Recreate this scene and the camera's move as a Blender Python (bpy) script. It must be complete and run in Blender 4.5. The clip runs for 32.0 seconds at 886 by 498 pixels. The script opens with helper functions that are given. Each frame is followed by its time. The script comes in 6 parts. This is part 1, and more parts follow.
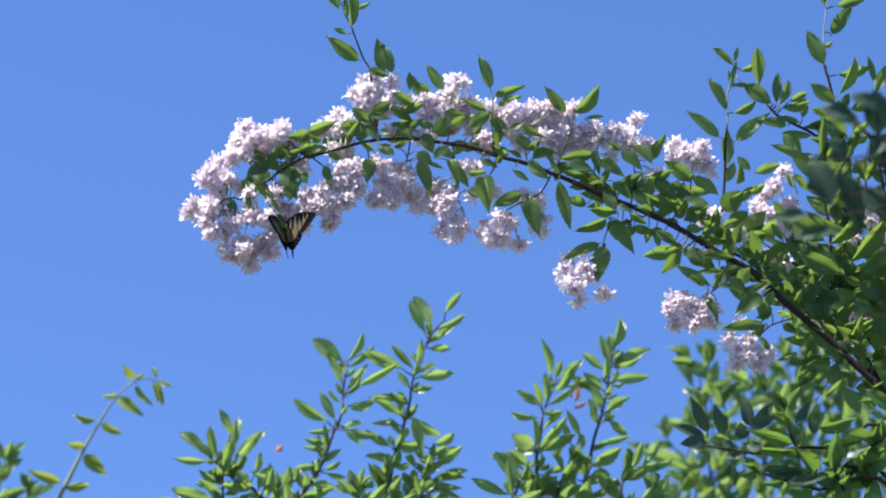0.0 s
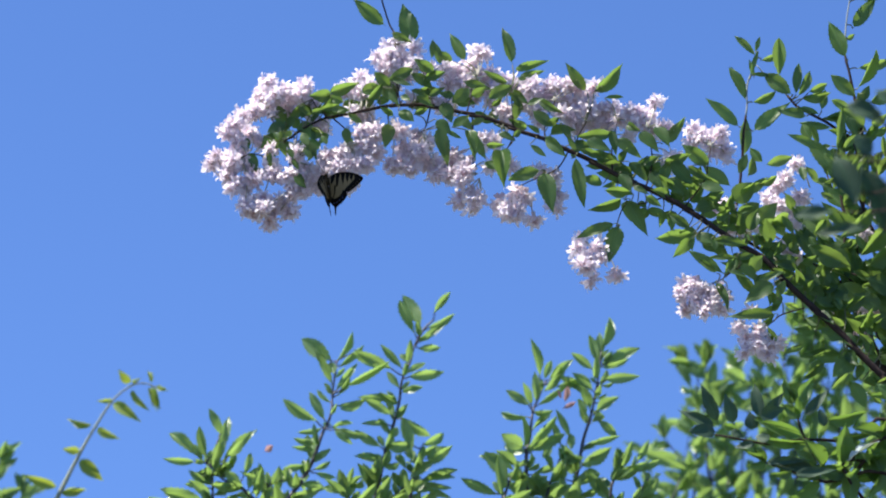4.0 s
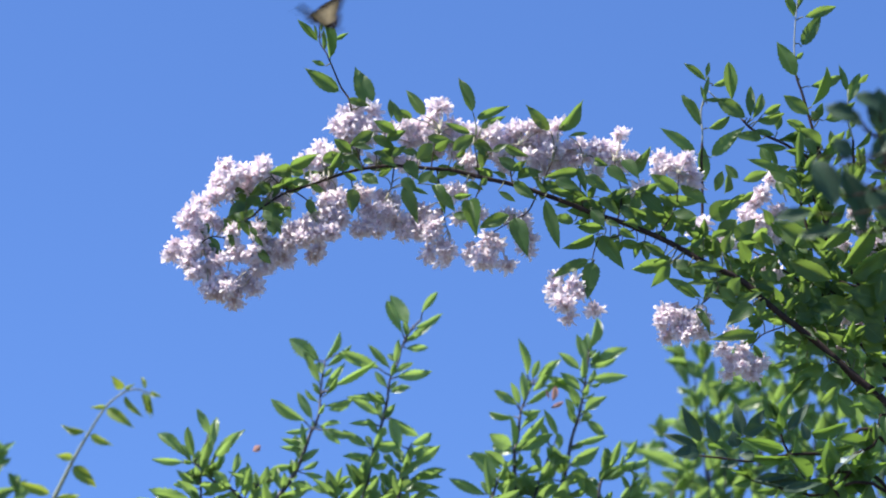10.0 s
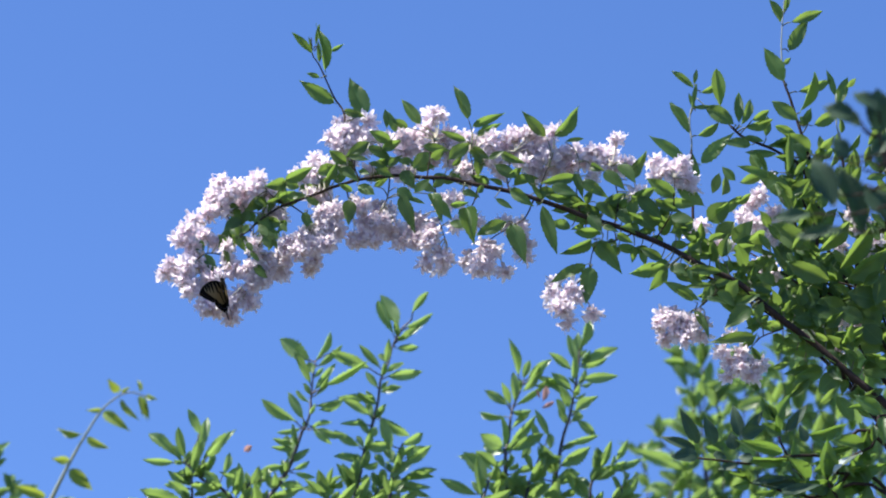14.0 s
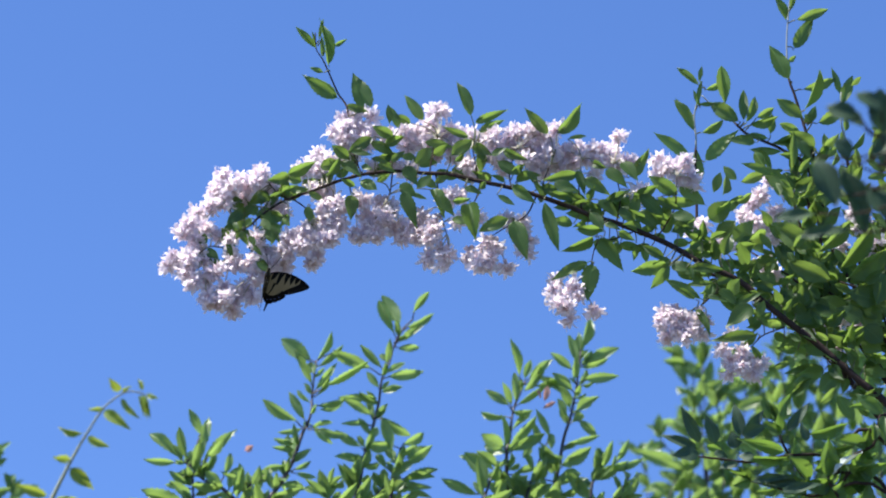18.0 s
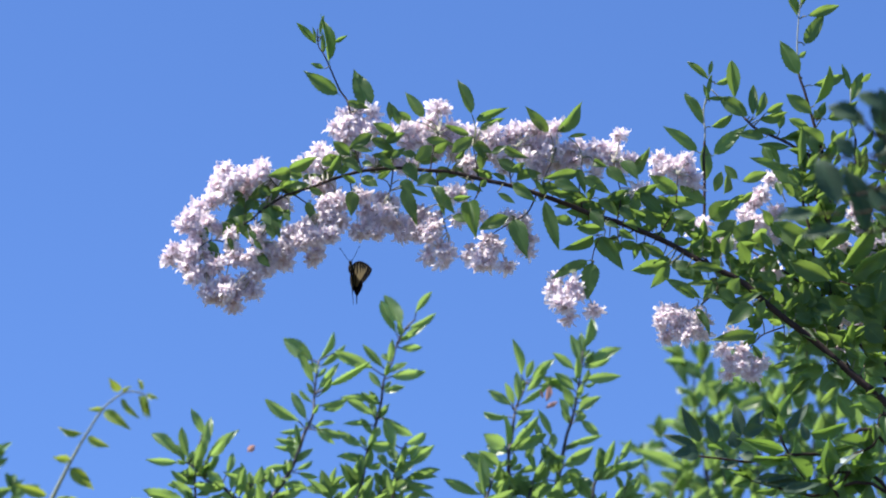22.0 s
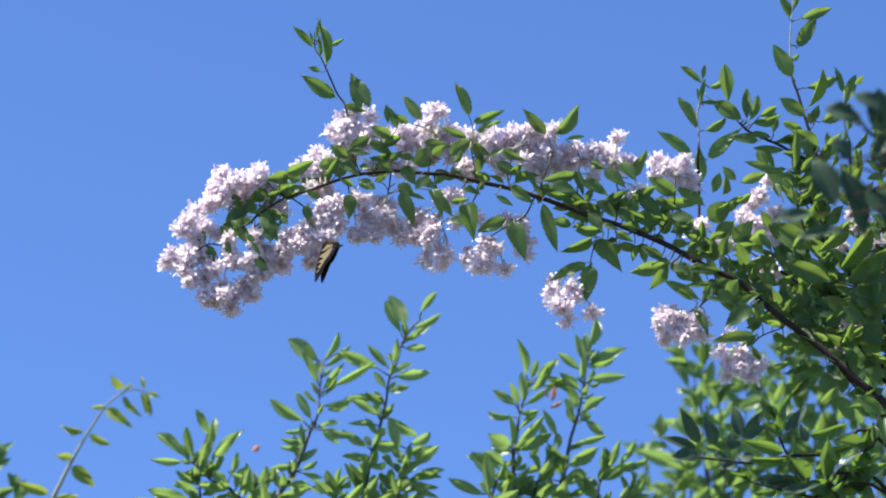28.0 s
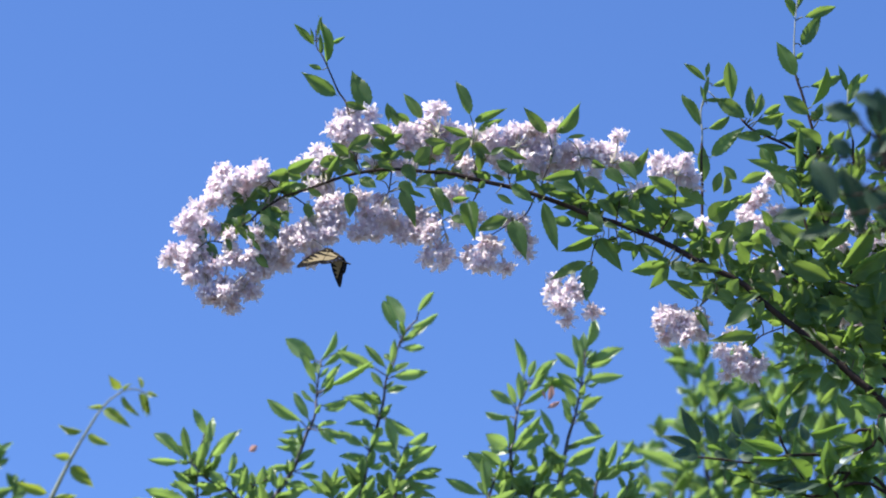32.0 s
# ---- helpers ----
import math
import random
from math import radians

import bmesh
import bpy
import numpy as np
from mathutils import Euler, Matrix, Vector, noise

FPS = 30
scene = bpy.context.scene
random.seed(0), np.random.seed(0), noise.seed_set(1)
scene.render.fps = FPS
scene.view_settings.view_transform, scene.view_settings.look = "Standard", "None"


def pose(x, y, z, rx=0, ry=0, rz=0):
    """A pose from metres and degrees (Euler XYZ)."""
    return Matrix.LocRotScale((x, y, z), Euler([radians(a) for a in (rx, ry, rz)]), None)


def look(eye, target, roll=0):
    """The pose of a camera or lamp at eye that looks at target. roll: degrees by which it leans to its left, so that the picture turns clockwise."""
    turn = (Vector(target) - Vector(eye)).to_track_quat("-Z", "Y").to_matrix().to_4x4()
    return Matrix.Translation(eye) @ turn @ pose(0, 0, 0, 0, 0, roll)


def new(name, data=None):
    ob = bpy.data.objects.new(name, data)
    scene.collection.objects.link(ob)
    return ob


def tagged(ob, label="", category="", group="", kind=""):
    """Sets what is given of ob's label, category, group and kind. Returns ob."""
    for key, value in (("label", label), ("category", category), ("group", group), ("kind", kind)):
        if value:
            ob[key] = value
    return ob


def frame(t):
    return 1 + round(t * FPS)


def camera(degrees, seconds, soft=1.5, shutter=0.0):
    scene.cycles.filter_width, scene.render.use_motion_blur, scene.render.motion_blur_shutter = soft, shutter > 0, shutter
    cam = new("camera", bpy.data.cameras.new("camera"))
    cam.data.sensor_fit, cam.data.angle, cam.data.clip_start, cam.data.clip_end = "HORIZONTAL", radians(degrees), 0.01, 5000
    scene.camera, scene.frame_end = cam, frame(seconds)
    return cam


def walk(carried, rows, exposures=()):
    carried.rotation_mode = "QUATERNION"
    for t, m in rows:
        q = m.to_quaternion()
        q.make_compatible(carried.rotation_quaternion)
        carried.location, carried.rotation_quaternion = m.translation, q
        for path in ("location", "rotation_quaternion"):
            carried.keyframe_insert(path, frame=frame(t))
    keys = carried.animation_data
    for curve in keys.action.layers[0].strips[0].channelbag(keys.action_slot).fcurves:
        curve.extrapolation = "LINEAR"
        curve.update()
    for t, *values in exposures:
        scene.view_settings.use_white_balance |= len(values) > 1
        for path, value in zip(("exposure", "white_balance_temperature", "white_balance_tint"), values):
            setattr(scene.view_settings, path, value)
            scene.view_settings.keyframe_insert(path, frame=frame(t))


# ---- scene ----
# ---- camera ----
cam = camera(14.1, 32.0, soft=2.0, shutter=0.5)
STAND = pose(0, 0, 1.6, 90 + 24, 0, 0)
walk(cam, [(0.0, STAND), (32.0, STAND)], [(0.0, 0.98, 6500, 10), (32.0, 0.98, 6500, 10)])
cam.data.dof.use_dof = True
cam.data.dof.focus_distance = 4.2
cam.data.dof.aperture_fstop = 12.0

# ---- world and sun ----
SUN_HEIGHT, SUN_TURN = 61, -104
world = bpy.data.worlds.new("sky")
scene.world = world
world.use_nodes = True
wn, wl = world.node_tree.nodes, world.node_tree.links
sky = wn.new("ShaderNodeTexSky")
sky.sky_type, sky.sun_disc = "NISHITA", False
sky.sun_elevation, sky.sun_rotation = radians(SUN_HEIGHT), radians(SUN_TURN)
sky.altitude, sky.air_density, sky.dust_density, sky.ozone_density = 400, 1.0, 0.0, 4.0
deep = wn.new("ShaderNodeMix")
deep.data_type, deep.blend_type = "RGBA", "MULTIPLY"
deep.inputs[0].default_value, deep.inputs[7].default_value = 1.0, (0.82, 1.03, 1.46, 1)
wl.new(sky.outputs[0], deep.inputs[6])
wl.new(deep.outputs[2], wn["Background"].inputs[0])
wn["Background"].inputs[1].default_value = 0.0725
sun_data = bpy.data.lights.new("sun", "SUN")
sun_data.energy, sun_data.angle, sun_data.color = 4.8, radians(0.53), (1.0, 0.95, 0.86)
sun = new("sun", sun_data)
toward = Vector((math.sin(radians(SUN_TURN)) * math.cos(radians(SUN_HEIGHT)),
                 math.cos(radians(SUN_TURN)) * math.cos(radians(SUN_HEIGHT)), math.sin(radians(SUN_HEIGHT))))
sun.matrix_world = look(toward * 50, (0, 0, 0))


# ---- materials ----
def blank(name):
    m = bpy.data.materials.new(name)
    m.use_nodes = True
    n, l = m.node_tree.nodes, m.node_tree.links
    return m, n, l, n["Principled BSDF"]


def math_node(n, l, op, a, b=None):
    k = n.new("ShaderNodeMath")
    k.operation = op
    for i, s in enumerate((a, b)):
        if s is None:
            continue
        if isinstance(s, (int, float)):
            k.inputs[i].default_value = s
        else:
            l.new(s, k.inputs[i])
    return k.outputs[0]


def mix_colour(n, l, factor, a, b):
    k = n.new("ShaderNodeMix")
    k.data_type = "RGBA"
    for i, s in ((0, factor), (6, a), (7, b)):
        if isinstance(s, (int, float)):
            k.inputs[i].default_value = s
        elif isinstance(s, tuple):
            k.inputs[i].default_value = (*s, 1)
        else:
            l.new(s, k.inputs[i])
    return k.outputs[2]


def leaf_material(name, dark, light, glow, share=0.45, gloss=0.42):
    """Green blade: veins, blotches, a paler midrib, and light that passes through it."""
    m, n, l, bs = blank(name)
    tex, info = n.new("ShaderNodeTexCoord"), n.new("ShaderNodeObjectInfo")
    xyz = n.new("ShaderNodeSeparateXYZ")
    l.new(tex.outputs["Object"], xyz.inputs[0])
    side = math_node(n, l, "ABSOLUTE", xyz.outputs[0])
    rise = math_node(n, l, "SUBTRACT", xyz.outputs[1], math_node(n, l, "MULTIPLY", side, 0.55))
    vein = math_node(n, l, "SINE", math_node(n, l, "MULTIPLY", rise, 52.0))
    vein = math_node(n, l, "POWER", math_node(n, l, "ABSOLUTE", vein), 5.0)
    rib = math_node(n, l, "LESS_THAN", side, 0.022)
    spots = n.new("ShaderNodeTexNoise")
    spots.inputs["Scale"].default_value, spots.inputs["Detail"].default_value = 6.0, 4.0
    l.new(tex.outputs["Object"], spots.inputs["Vector"])
    base = mix_colour(n, l, info.outputs["Random"], dark, light)
    base = mix_colour(n, l, math_node(n, l, "MULTIPLY", spots.outputs[0], 0.5), base, tuple(c * 1.5 for c in light))
    base = mix_colour(n, l, math_node(n, l, "MULTIPLY", rib, 0.5), base, tuple(min(1, c * 2.2) for c in light))
    l.new(base, bs.inputs["Base Color"])
    bs.inputs["Specular IOR Level"].default_value = 0.42
    rough = math_node(n, l, "ADD", math_node(n, l, "MULTIPLY", spots.outputs[0], 0.2), gloss - 0.1)
    l.new(rough, bs.inputs["Roughness"])
    bump = n.new("ShaderNodeBump")
    bump.inputs["Strength"].default_value, bump.inputs["Distance"].default_value = 0.10, 0.02
    l.new(math_node(n, l, "ADD", vein, spots.outputs[0]), bump.inputs["Height"])
    l.new(bump.outputs[0], bs.inputs["Normal"])
    through_light = n.new("ShaderNodeBsdfTranslucent")
    tint = mix_colour(n, l, info.outputs["Random"], tuple(c * 0.75 for c in glow), glow)
    tint = mix_colour(n, l, math_node(n, l, "MULTIPLY", vein, 0.3), tint, tuple(c * 0.5 for c in glow))
    l.new(tint, through_light.inputs[0])
    both = n.new("ShaderNodeMixShader")
    both.inputs[0].default_value = share
    l.new(bs.outputs[0], both.inputs[1])
    l.new(through_light.outputs[0], both.inputs[2])
    l.new(both.outputs[0], n["Material Output"].inputs[0])
    return m


def petal_material():
    m, n, l, bs = blank("petal")
    tex, info = n.new("ShaderNodeTexCoord"), n.new("ShaderNodeObjectInfo")
    xyz = n.new("ShaderNodeSeparateXYZ")
    l.new(tex.outputs["Object"], xyz.inputs[0])
    ramp = n.new("ShaderNodeMapRange")
    ramp.inputs[1].default_value, ramp.inputs[2].default_value = 0.2, 0.95
    l.new(xyz.outputs[2], ramp.inputs[0])
    tube_tint = mix_colour(n, l, info.outputs["Random"], (0.89, 0.74, 0.79), (0.93, 0.84, 0.88))
    lip_tint = mix_colour(n, l, info.outputs["Random"], (0.92, 0.865, 0.895), (0.945, 0.91, 0.93))
    base = mix_colour(n, l, ramp.outputs[0], tube_tint, lip_tint)
    noise_tex = n.new("ShaderNodeTexNoise")
    noise_tex.inputs["Scale"].default_value = 9.0
    l.new(tex.outputs["Object"], noise_tex.inputs["Vector"])
    base = mix_colour(n, l, math_node(n, l, "MULTIPLY", noise_tex.outputs[0], 0.25), base, (0.85, 0.74, 0.79))
    l.new(base, bs.inputs["Base Color"])
    bs.inputs["Roughness"].default_value, bs.inputs["Specular IOR Level"].default_value = 0.55, 0.3
    glow = n.new("ShaderNodeBsdfTranslucent")
    l.new(mix_colour(n, l, 0.6, base, (0.95, 0.85, 0.90)), glow.inputs[0])
    both = n.new("ShaderNodeMixShader")
    both.inputs[0].default_value = 0.56
    l.new(bs.outputs[0], both.inputs[1])
    l.new(glow.outputs[0], both.inputs[2])
    l.new(both.outputs[0], n["Material Output"].inputs[0])
    return m


def grain_material(name, a, b, scale=40.0, rough=0.8, bump_depth=0.002, stretch=(1, 1, 1)):
    m, n, l, bs = blank(name)
    tex, place = n.new("ShaderNodeTexCoord"), n.new("ShaderNodeMapping")
    place.inputs["Scale"].default_value = stretch
    l.new(tex.outputs["Object"], place.inputs[0])
    fine, broad = n.new("ShaderNodeTexNoise"), n.new("ShaderNodeTexNoise")
    fine.inputs["Scale"].default_value, broad.inputs["Scale"].default_value = scale, scale / 7
    fine.inputs["Detail"].default_value = 6.0
    for k in (fine, broad):
        l.new(place.outputs[0], k.inputs["Vector"])
    mixed = math_node(n, l, "MULTIPLY", math_node(n, l, "ADD", fine.outputs[0], broad.outputs[0]), 0.5)
    spread = n.new("ShaderNodeMapRange")
    spread.inputs[1].default_value, spread.inputs[2].default_value = 0.3, 0.7
    l.new(mixed, spread.inputs[0])
    l.new(mix_colour(n, l, spread.outputs[0], a, b), bs.inputs["Base Color"])
    bs.inputs["Roughness"].default_value = rough
    bump = n.new("ShaderNodeBump")
    bump.inputs["Strength"].default_value, bump.inputs["Distance"].default_value = 0.7, bump_depth
    l.new(fine.outputs[0], bump.inputs["Height"])
    l.new(bump.outputs[0], bs.inputs["Normal"])
    return m


def wing_material(name, a, b, share):
    """Scaled wing: fine ribs along the wing, and a little light passing through."""
    m = grain_material(name, a, b, 900.0, 0.75, 0.0003, (1.0, 0.25, 1.0))
    n, l = m.node_tree.nodes, m.node_tree.links
    glow, both = n.new("ShaderNodeBsdfTranslucent"), n.new("ShaderNodeMixShader")
    glow.inputs[0].default_value = (*b, 1)
    both.inputs[0].default_value = share
    l.new(n["Principled BSDF"].outputs[0], both.inputs[1])
    l.new(glow.outputs[0], both.inputs[2])
    l.new(both.outputs[0], n["Material Output"].inputs[0])
    return m


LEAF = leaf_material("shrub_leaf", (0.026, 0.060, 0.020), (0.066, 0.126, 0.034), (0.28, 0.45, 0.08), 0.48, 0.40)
BUSH_LEAF = leaf_material("bush_leaf", (0.11, 0.19, 0.07), (0.17, 0.26, 0.10), (0.37, 0.57, 0.13), 0.5, 0.3)
# Darkened leaf green stands in for shade on near twig and spray.
SHADE_TINT_LEAF = leaf_material("shade_tint_leaf", (0.022, 0.052, 0.028), (0.034, 0.072, 0.034), (0.08, 0.18, 0.05), 0.15, 0.6)
YOUNG_LEAF = leaf_material("young_leaf", (0.12, 0.20, 0.03), (0.17, 0.25, 0.05), (0.42, 0.52, 0.06), 0.5)
# Paler young-shoot green that also stands in for sun on lit leaves.
LIT_SHOOT_LEAF = leaf_material("lit_shoot_leaf", (0.045, 0.09, 0.028), (0.085, 0.15, 0.042), (0.31, 0.47, 0.085), 0.5, 0.42)
RED_LEAF = leaf_material("red_leaf", (0.42, 0.20, 0.15), (0.52, 0.27, 0.22), (0.75, 0.42, 0.34), 0.5)
PALE_LEAF = leaf_material("pale_leaf", (0.36, 0.42, 0.40), (0.46, 0.52, 0.50), (0.40, 0.48, 0.36), 0.25, 0.35)
# Lighter copy for lit spray leaves; shaded ones get the darkened green.
LIT_SPRAY_LEAF = leaf_material("lit_spray_leaf", (0.03, 0.068, 0.026), (0.07, 0.13, 0.042), (0.28, 0.48, 0.07), 0.42, 0.4)
PETAL = petal_material()
BARK = grain_material("bark", (0.020, 0.014, 0.012), (0.065, 0.043, 0.036), 160.0, 0.8, 0.002, (1, 1, 0.4))
BARK.node_tree.nodes["Principled BSDF"].inputs["Specular IOR Level"].default_value = 0.15
PALE_BARK = grain_material("pale_bark", (0.19, 0.22, 0.18), (0.36, 0.38, 0.35), 160.0, 0.7, 0.0006)
BUSH_BARK = grain_material("bush_bark", (0.018, 0.016, 0.020), (0.085, 0.078, 0.09), 220.0, 0.55, 0.001)
GREEN_BARK = grain_material("green_bark", (0.16, 0.20, 0.10), (0.28, 0.30, 0.20), 160.0, 0.6, 0.001)
BLOOM_STALK = grain_material("bloom_stalk", (0.36, 0.38, 0.24), (0.55, 0.44, 0.38), 300.0, 0.7, 0.0005)
PEDICEL = grain_material("pedicel", (0.10, 0.14, 0.05), (0.18, 0.15, 0.10), 300.0, 0.7, 0.0005)
CREAM = wing_material("cream_wing", (0.25, 0.20, 0.115), (0.36, 0.29, 0.17), 0.16)
BLACK = grain_material("black_wing", (0.004, 0.004, 0.005), (0.014, 0.012, 0.012), 700.0, 0.9, 0.0003)
FUR = grain_material("dark_fur", (0.015, 0.012, 0.010), (0.07, 0.055, 0.03), 1200.0, 0.9, 0.0006)
for scaled in (BLACK, CREAM, FUR):
    scaled.node_tree.nodes["Principled BSDF"].inputs["Specular IOR Level"].default_value = 0.05
BLUE = grain_material("blue_scales", (0.03, 0.06, 0.20), (0.08, 0.14, 0.38), 900.0, 0.6, 0.0003)
TURF = grain_material("turf", (0.045, 0.05, 0.026), (0.09, 0.085, 0.05), 3.0, 0.95, 0.03)


# ---- building helpers ----
def mesh_of(name, verts, faces, material, smooth=True):
    me = bpy.data.meshes.new(name)
    me.from_pydata([tuple(v) for v in verts], [], faces)
    me.materials.append(material)
    if smooth:
        me.polygons.foreach_set("use_smooth", [True] * len(me.polygons))
    me.update()
    return me


def part(name, me, parent, m=None, label=""):
    """Links one mesh object under a thing or a part, at the pose m in its space."""
    ob = new(name, me)
    ob.parent = parent
    if m is not None:
        ob.matrix_basis = m
    if label:
        ob["label"] = label
    return ob


def thing(name, place, label, category, group=""):
    ob = new(name)
    ob.location = place
    ob.empty_display_size = 0.05
    return tagged(ob, label, category, group)


def smooth_path(points, steps=5):
    """A flowing line through the points."""
    pts = [Vector(p) for p in points]
    ext = [pts[0] * 2 - pts[1], *pts, pts[-1] * 2 - pts[-2]]
    line = []
    for i in range(1, len(ext) - 2):
        a, b, c, d = ext[i - 1:i + 3]
        for k in range(steps):
            t = k / steps
            line.append(0.5 * (2 * b + (c - a) * t + (2 * a - 5 * b + 4 * c - d) * t * t + (3 * b - a - 3 * c + d) * t ** 3))
    line.append(pts[-1])
    return line


def tube(line, r0, r1, sides=7, verts=None, faces=None, power=1.0):
    """A tapered round rod along the line, with swollen nodes left to the caller."""
    verts, faces = ([], []) if verts is None else (verts, faces)
    start = len(verts)
    count = len(line)
    for i, p in enumerate(line):
        way = (line[min(i + 1, count - 1)] - line[max(i - 1, 0)]).normalized()
        u = way.orthogonal().normalized() if abs(way.y) > 0.9 else way.cross(Vector((0, 1, 0))).normalized()
        v = way.cross(u)
        r = r1 + (r0 - r1) * (1 - i / max(1, count - 1)) ** power
        for k in range(sides):
            a = 2 * math.pi * k / sides
            verts.append(p + (u * math.cos(a) + v * math.sin(a)) * r)
    for i in range(count - 1):
        for k in range(sides):
            a, b = start + i * sides + k, start + i * sides + (k + 1) % sides
            faces.append((a, b, b + sides, a + sides))
    faces.append(tuple(start + k for k in range(sides))[::-1])
    faces.append(tuple(start + (count - 1) * sides + k for k in range(sides)))
    return verts, faces


def leaf_mesh(name, material, shape, fold, curl, wave, seed, teeth=0.05):
    """A blade one unit long and one wide, on a short stalk: pointed, folded along its rib, curled at the tip."""
    rng = random.Random(seed)
    verts, faces, rows, half = [], [], 19, 3
    twist = rng.uniform(-0.5, 0.5)
    for i in range(rows):
        t = i / (rows - 1)
        a, b = (shape * 0.78, 1.18) if shape < 0.88 else (shape * 0.95, 1.02) if shape < 0.97 else (shape * 0.85, 0.98)
        peak = (a / (a + b)) ** a * (b / (a + b)) ** b
        w = 0.5 * t ** a * (1 - t) ** b / peak if 0 < i < rows - 1 else 0.012
        y = 0.06 + 0.94 * t
        for k in range(-half, half + 1):
            s = k / half
            x = s * w
            z = fold * abs(x) * 0.9 - curl * (t * t - t) * 0.7 + wave * 0.05 * math.sin(9 * t + 2.5 * s + seed) * abs(s) + twist * x * (t - 0.4) * 0.5
            edge = teeth * (1 if i % 2 else -1) if abs(k) == half else 0.0
            verts.append((x * (1 + edge + 0.03 * rng.uniform(-1, 1)), y, z * 0.5))
    n = 2 * half + 1
    for i in range(rows - 1):
        for k in range(n - 1):
            a = i * n + k
            faces.append((a, a + 1, a + 1 + n, a + n))
    tube([Vector((0, 0, 0)), Vector((0, 0.06, 0.004)), Vector((0, 0.14, -0.004))], 0.018, 0.012, 5, verts, faces)
    return mesh_of(name, verts, faces, material)


def leaf_set(name, material, shapes, teeth=0.05):
    return [leaf_mesh(name, material, *s, i, teeth) for i, s in enumerate(shapes)]


SHRUB_LEAVES = leaf_set("leaf", LEAF, [(0.80, 0.5, 0.35, 1.0), (0.74, 0.8, 0.55, 1.2), (0.85, 0.3, 0.2, 0.8), (0.78, 1.0, 0.8, 1.0), (0.82, 0.65, -0.15, 1.3), (0.72, 0.4, 0.5, 0.7)])
LIT_SHOOT_LEAVES = leaf_set("leaf", LIT_SHOOT_LEAF, [(0.90, 0.5, 0.35, 1.0), (0.95, 0.8, 0.5, 1.1), (0.92, 0.3, 0.2, 0.8), (0.90, 1.0, 0.7, 0.9), (0.86, 0.6, 0.4, 1.0)])
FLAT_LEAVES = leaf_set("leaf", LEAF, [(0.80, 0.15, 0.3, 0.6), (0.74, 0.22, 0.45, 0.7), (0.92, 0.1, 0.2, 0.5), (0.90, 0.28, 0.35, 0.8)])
FLAT_SHADED_SPRAY = leaf_set("leaf", SHADE_TINT_LEAF, [(0.80, 0.15, 0.3, 0.6), (0.74, 0.22, 0.4, 0.7)])
BUSH_LEAVES = leaf_set("leaf", BUSH_LEAF, [(1.05, 0.5, 0.7, 0.7), (1.15, 0.8, 0.9, 0.8), (0.98, 0.4, 0.3, 0.5), (1.2, 0.9, 0.8, 0.9), (1.1, 0.6, -0.4, 0.6), (1.0, 0.3, 0.5, 1.2)], 0.11)
NEAR_LEAVES = leaf_set("leaf", SHADE_TINT_LEAF, [(0.9, 0.3, 0.4, 1.0), (0.93, 0.5, 0.2, 1.2), (0.95, 0.2, 0.5, 0.9)], 0.03)
LIT_SPRAY_LEAVES = leaf_set("leaf", LIT_SPRAY_LEAF, [(0.80, 0.5, 0.35, 1.0), (0.74, 0.8, 0.55, 1.2), (0.82, 0.65, -0.15, 1.3)])
YOUNG_LEAVES = leaf_set("leaf", YOUNG_LEAF, [(0.82, 0.5, 0.5, 0.9), (0.75, 0.8, 0.3, 1.0)])
PALE_LEAVES = leaf_set("leaf", PALE_LEAF, [(0.82, 0.5, 0.3, 0.8)])
RED_LEAVES = leaf_set("leaf", RED_LEAF, [(0.95, 0.5, 0.3, 0.7)])


def aim(place, way, face, wide, long):
    """The pose of a blade: base at place, pointing along way, its upper face turned to face."""
    y = Vector(way).normalized()
    z = Vector(face)
    z = (z - y * z.dot(y))
    z = z.normalized() if z.length > 1e-4 else y.orthogonal().normalized()
    x = y.cross(z)
    m = Matrix((x, y, z)).transposed().to_4x4()
    return Matrix.Translation(place) @ m @ Matrix.Diagonal((wide, long, long, 1))


def blade(owner, stock, rng, base, tip, wide, face=None, name="leaf"):
    """One leaf of a thing, from base to tip in the world."""
    a, b = Vector(base), Vector(tip)
    if face is None:
        face = Vector((rng.uniform(-0.7, 0.7), rng.uniform(-1.0, 0.1), rng.uniform(0.25, 1.0)))
    m = aim(a - owner.location, b - a, face, wide, (b - a).length)
    return part(name, rng.choice(stock), owner, m)


def leaf_face(rng, sunny):
    """Which way a blade's face is turned: held flat and seen from below where the sun shines through it, or hanging upright."""
    if sunny:
        return Vector((rng.uniform(-0.1, 0.7), -1.0, rng.uniform(-1.0, -0.4)))
    return Vector((rng.uniform(-0.15, 0.3), -1.0, rng.uniform(-0.15, 0.12)))


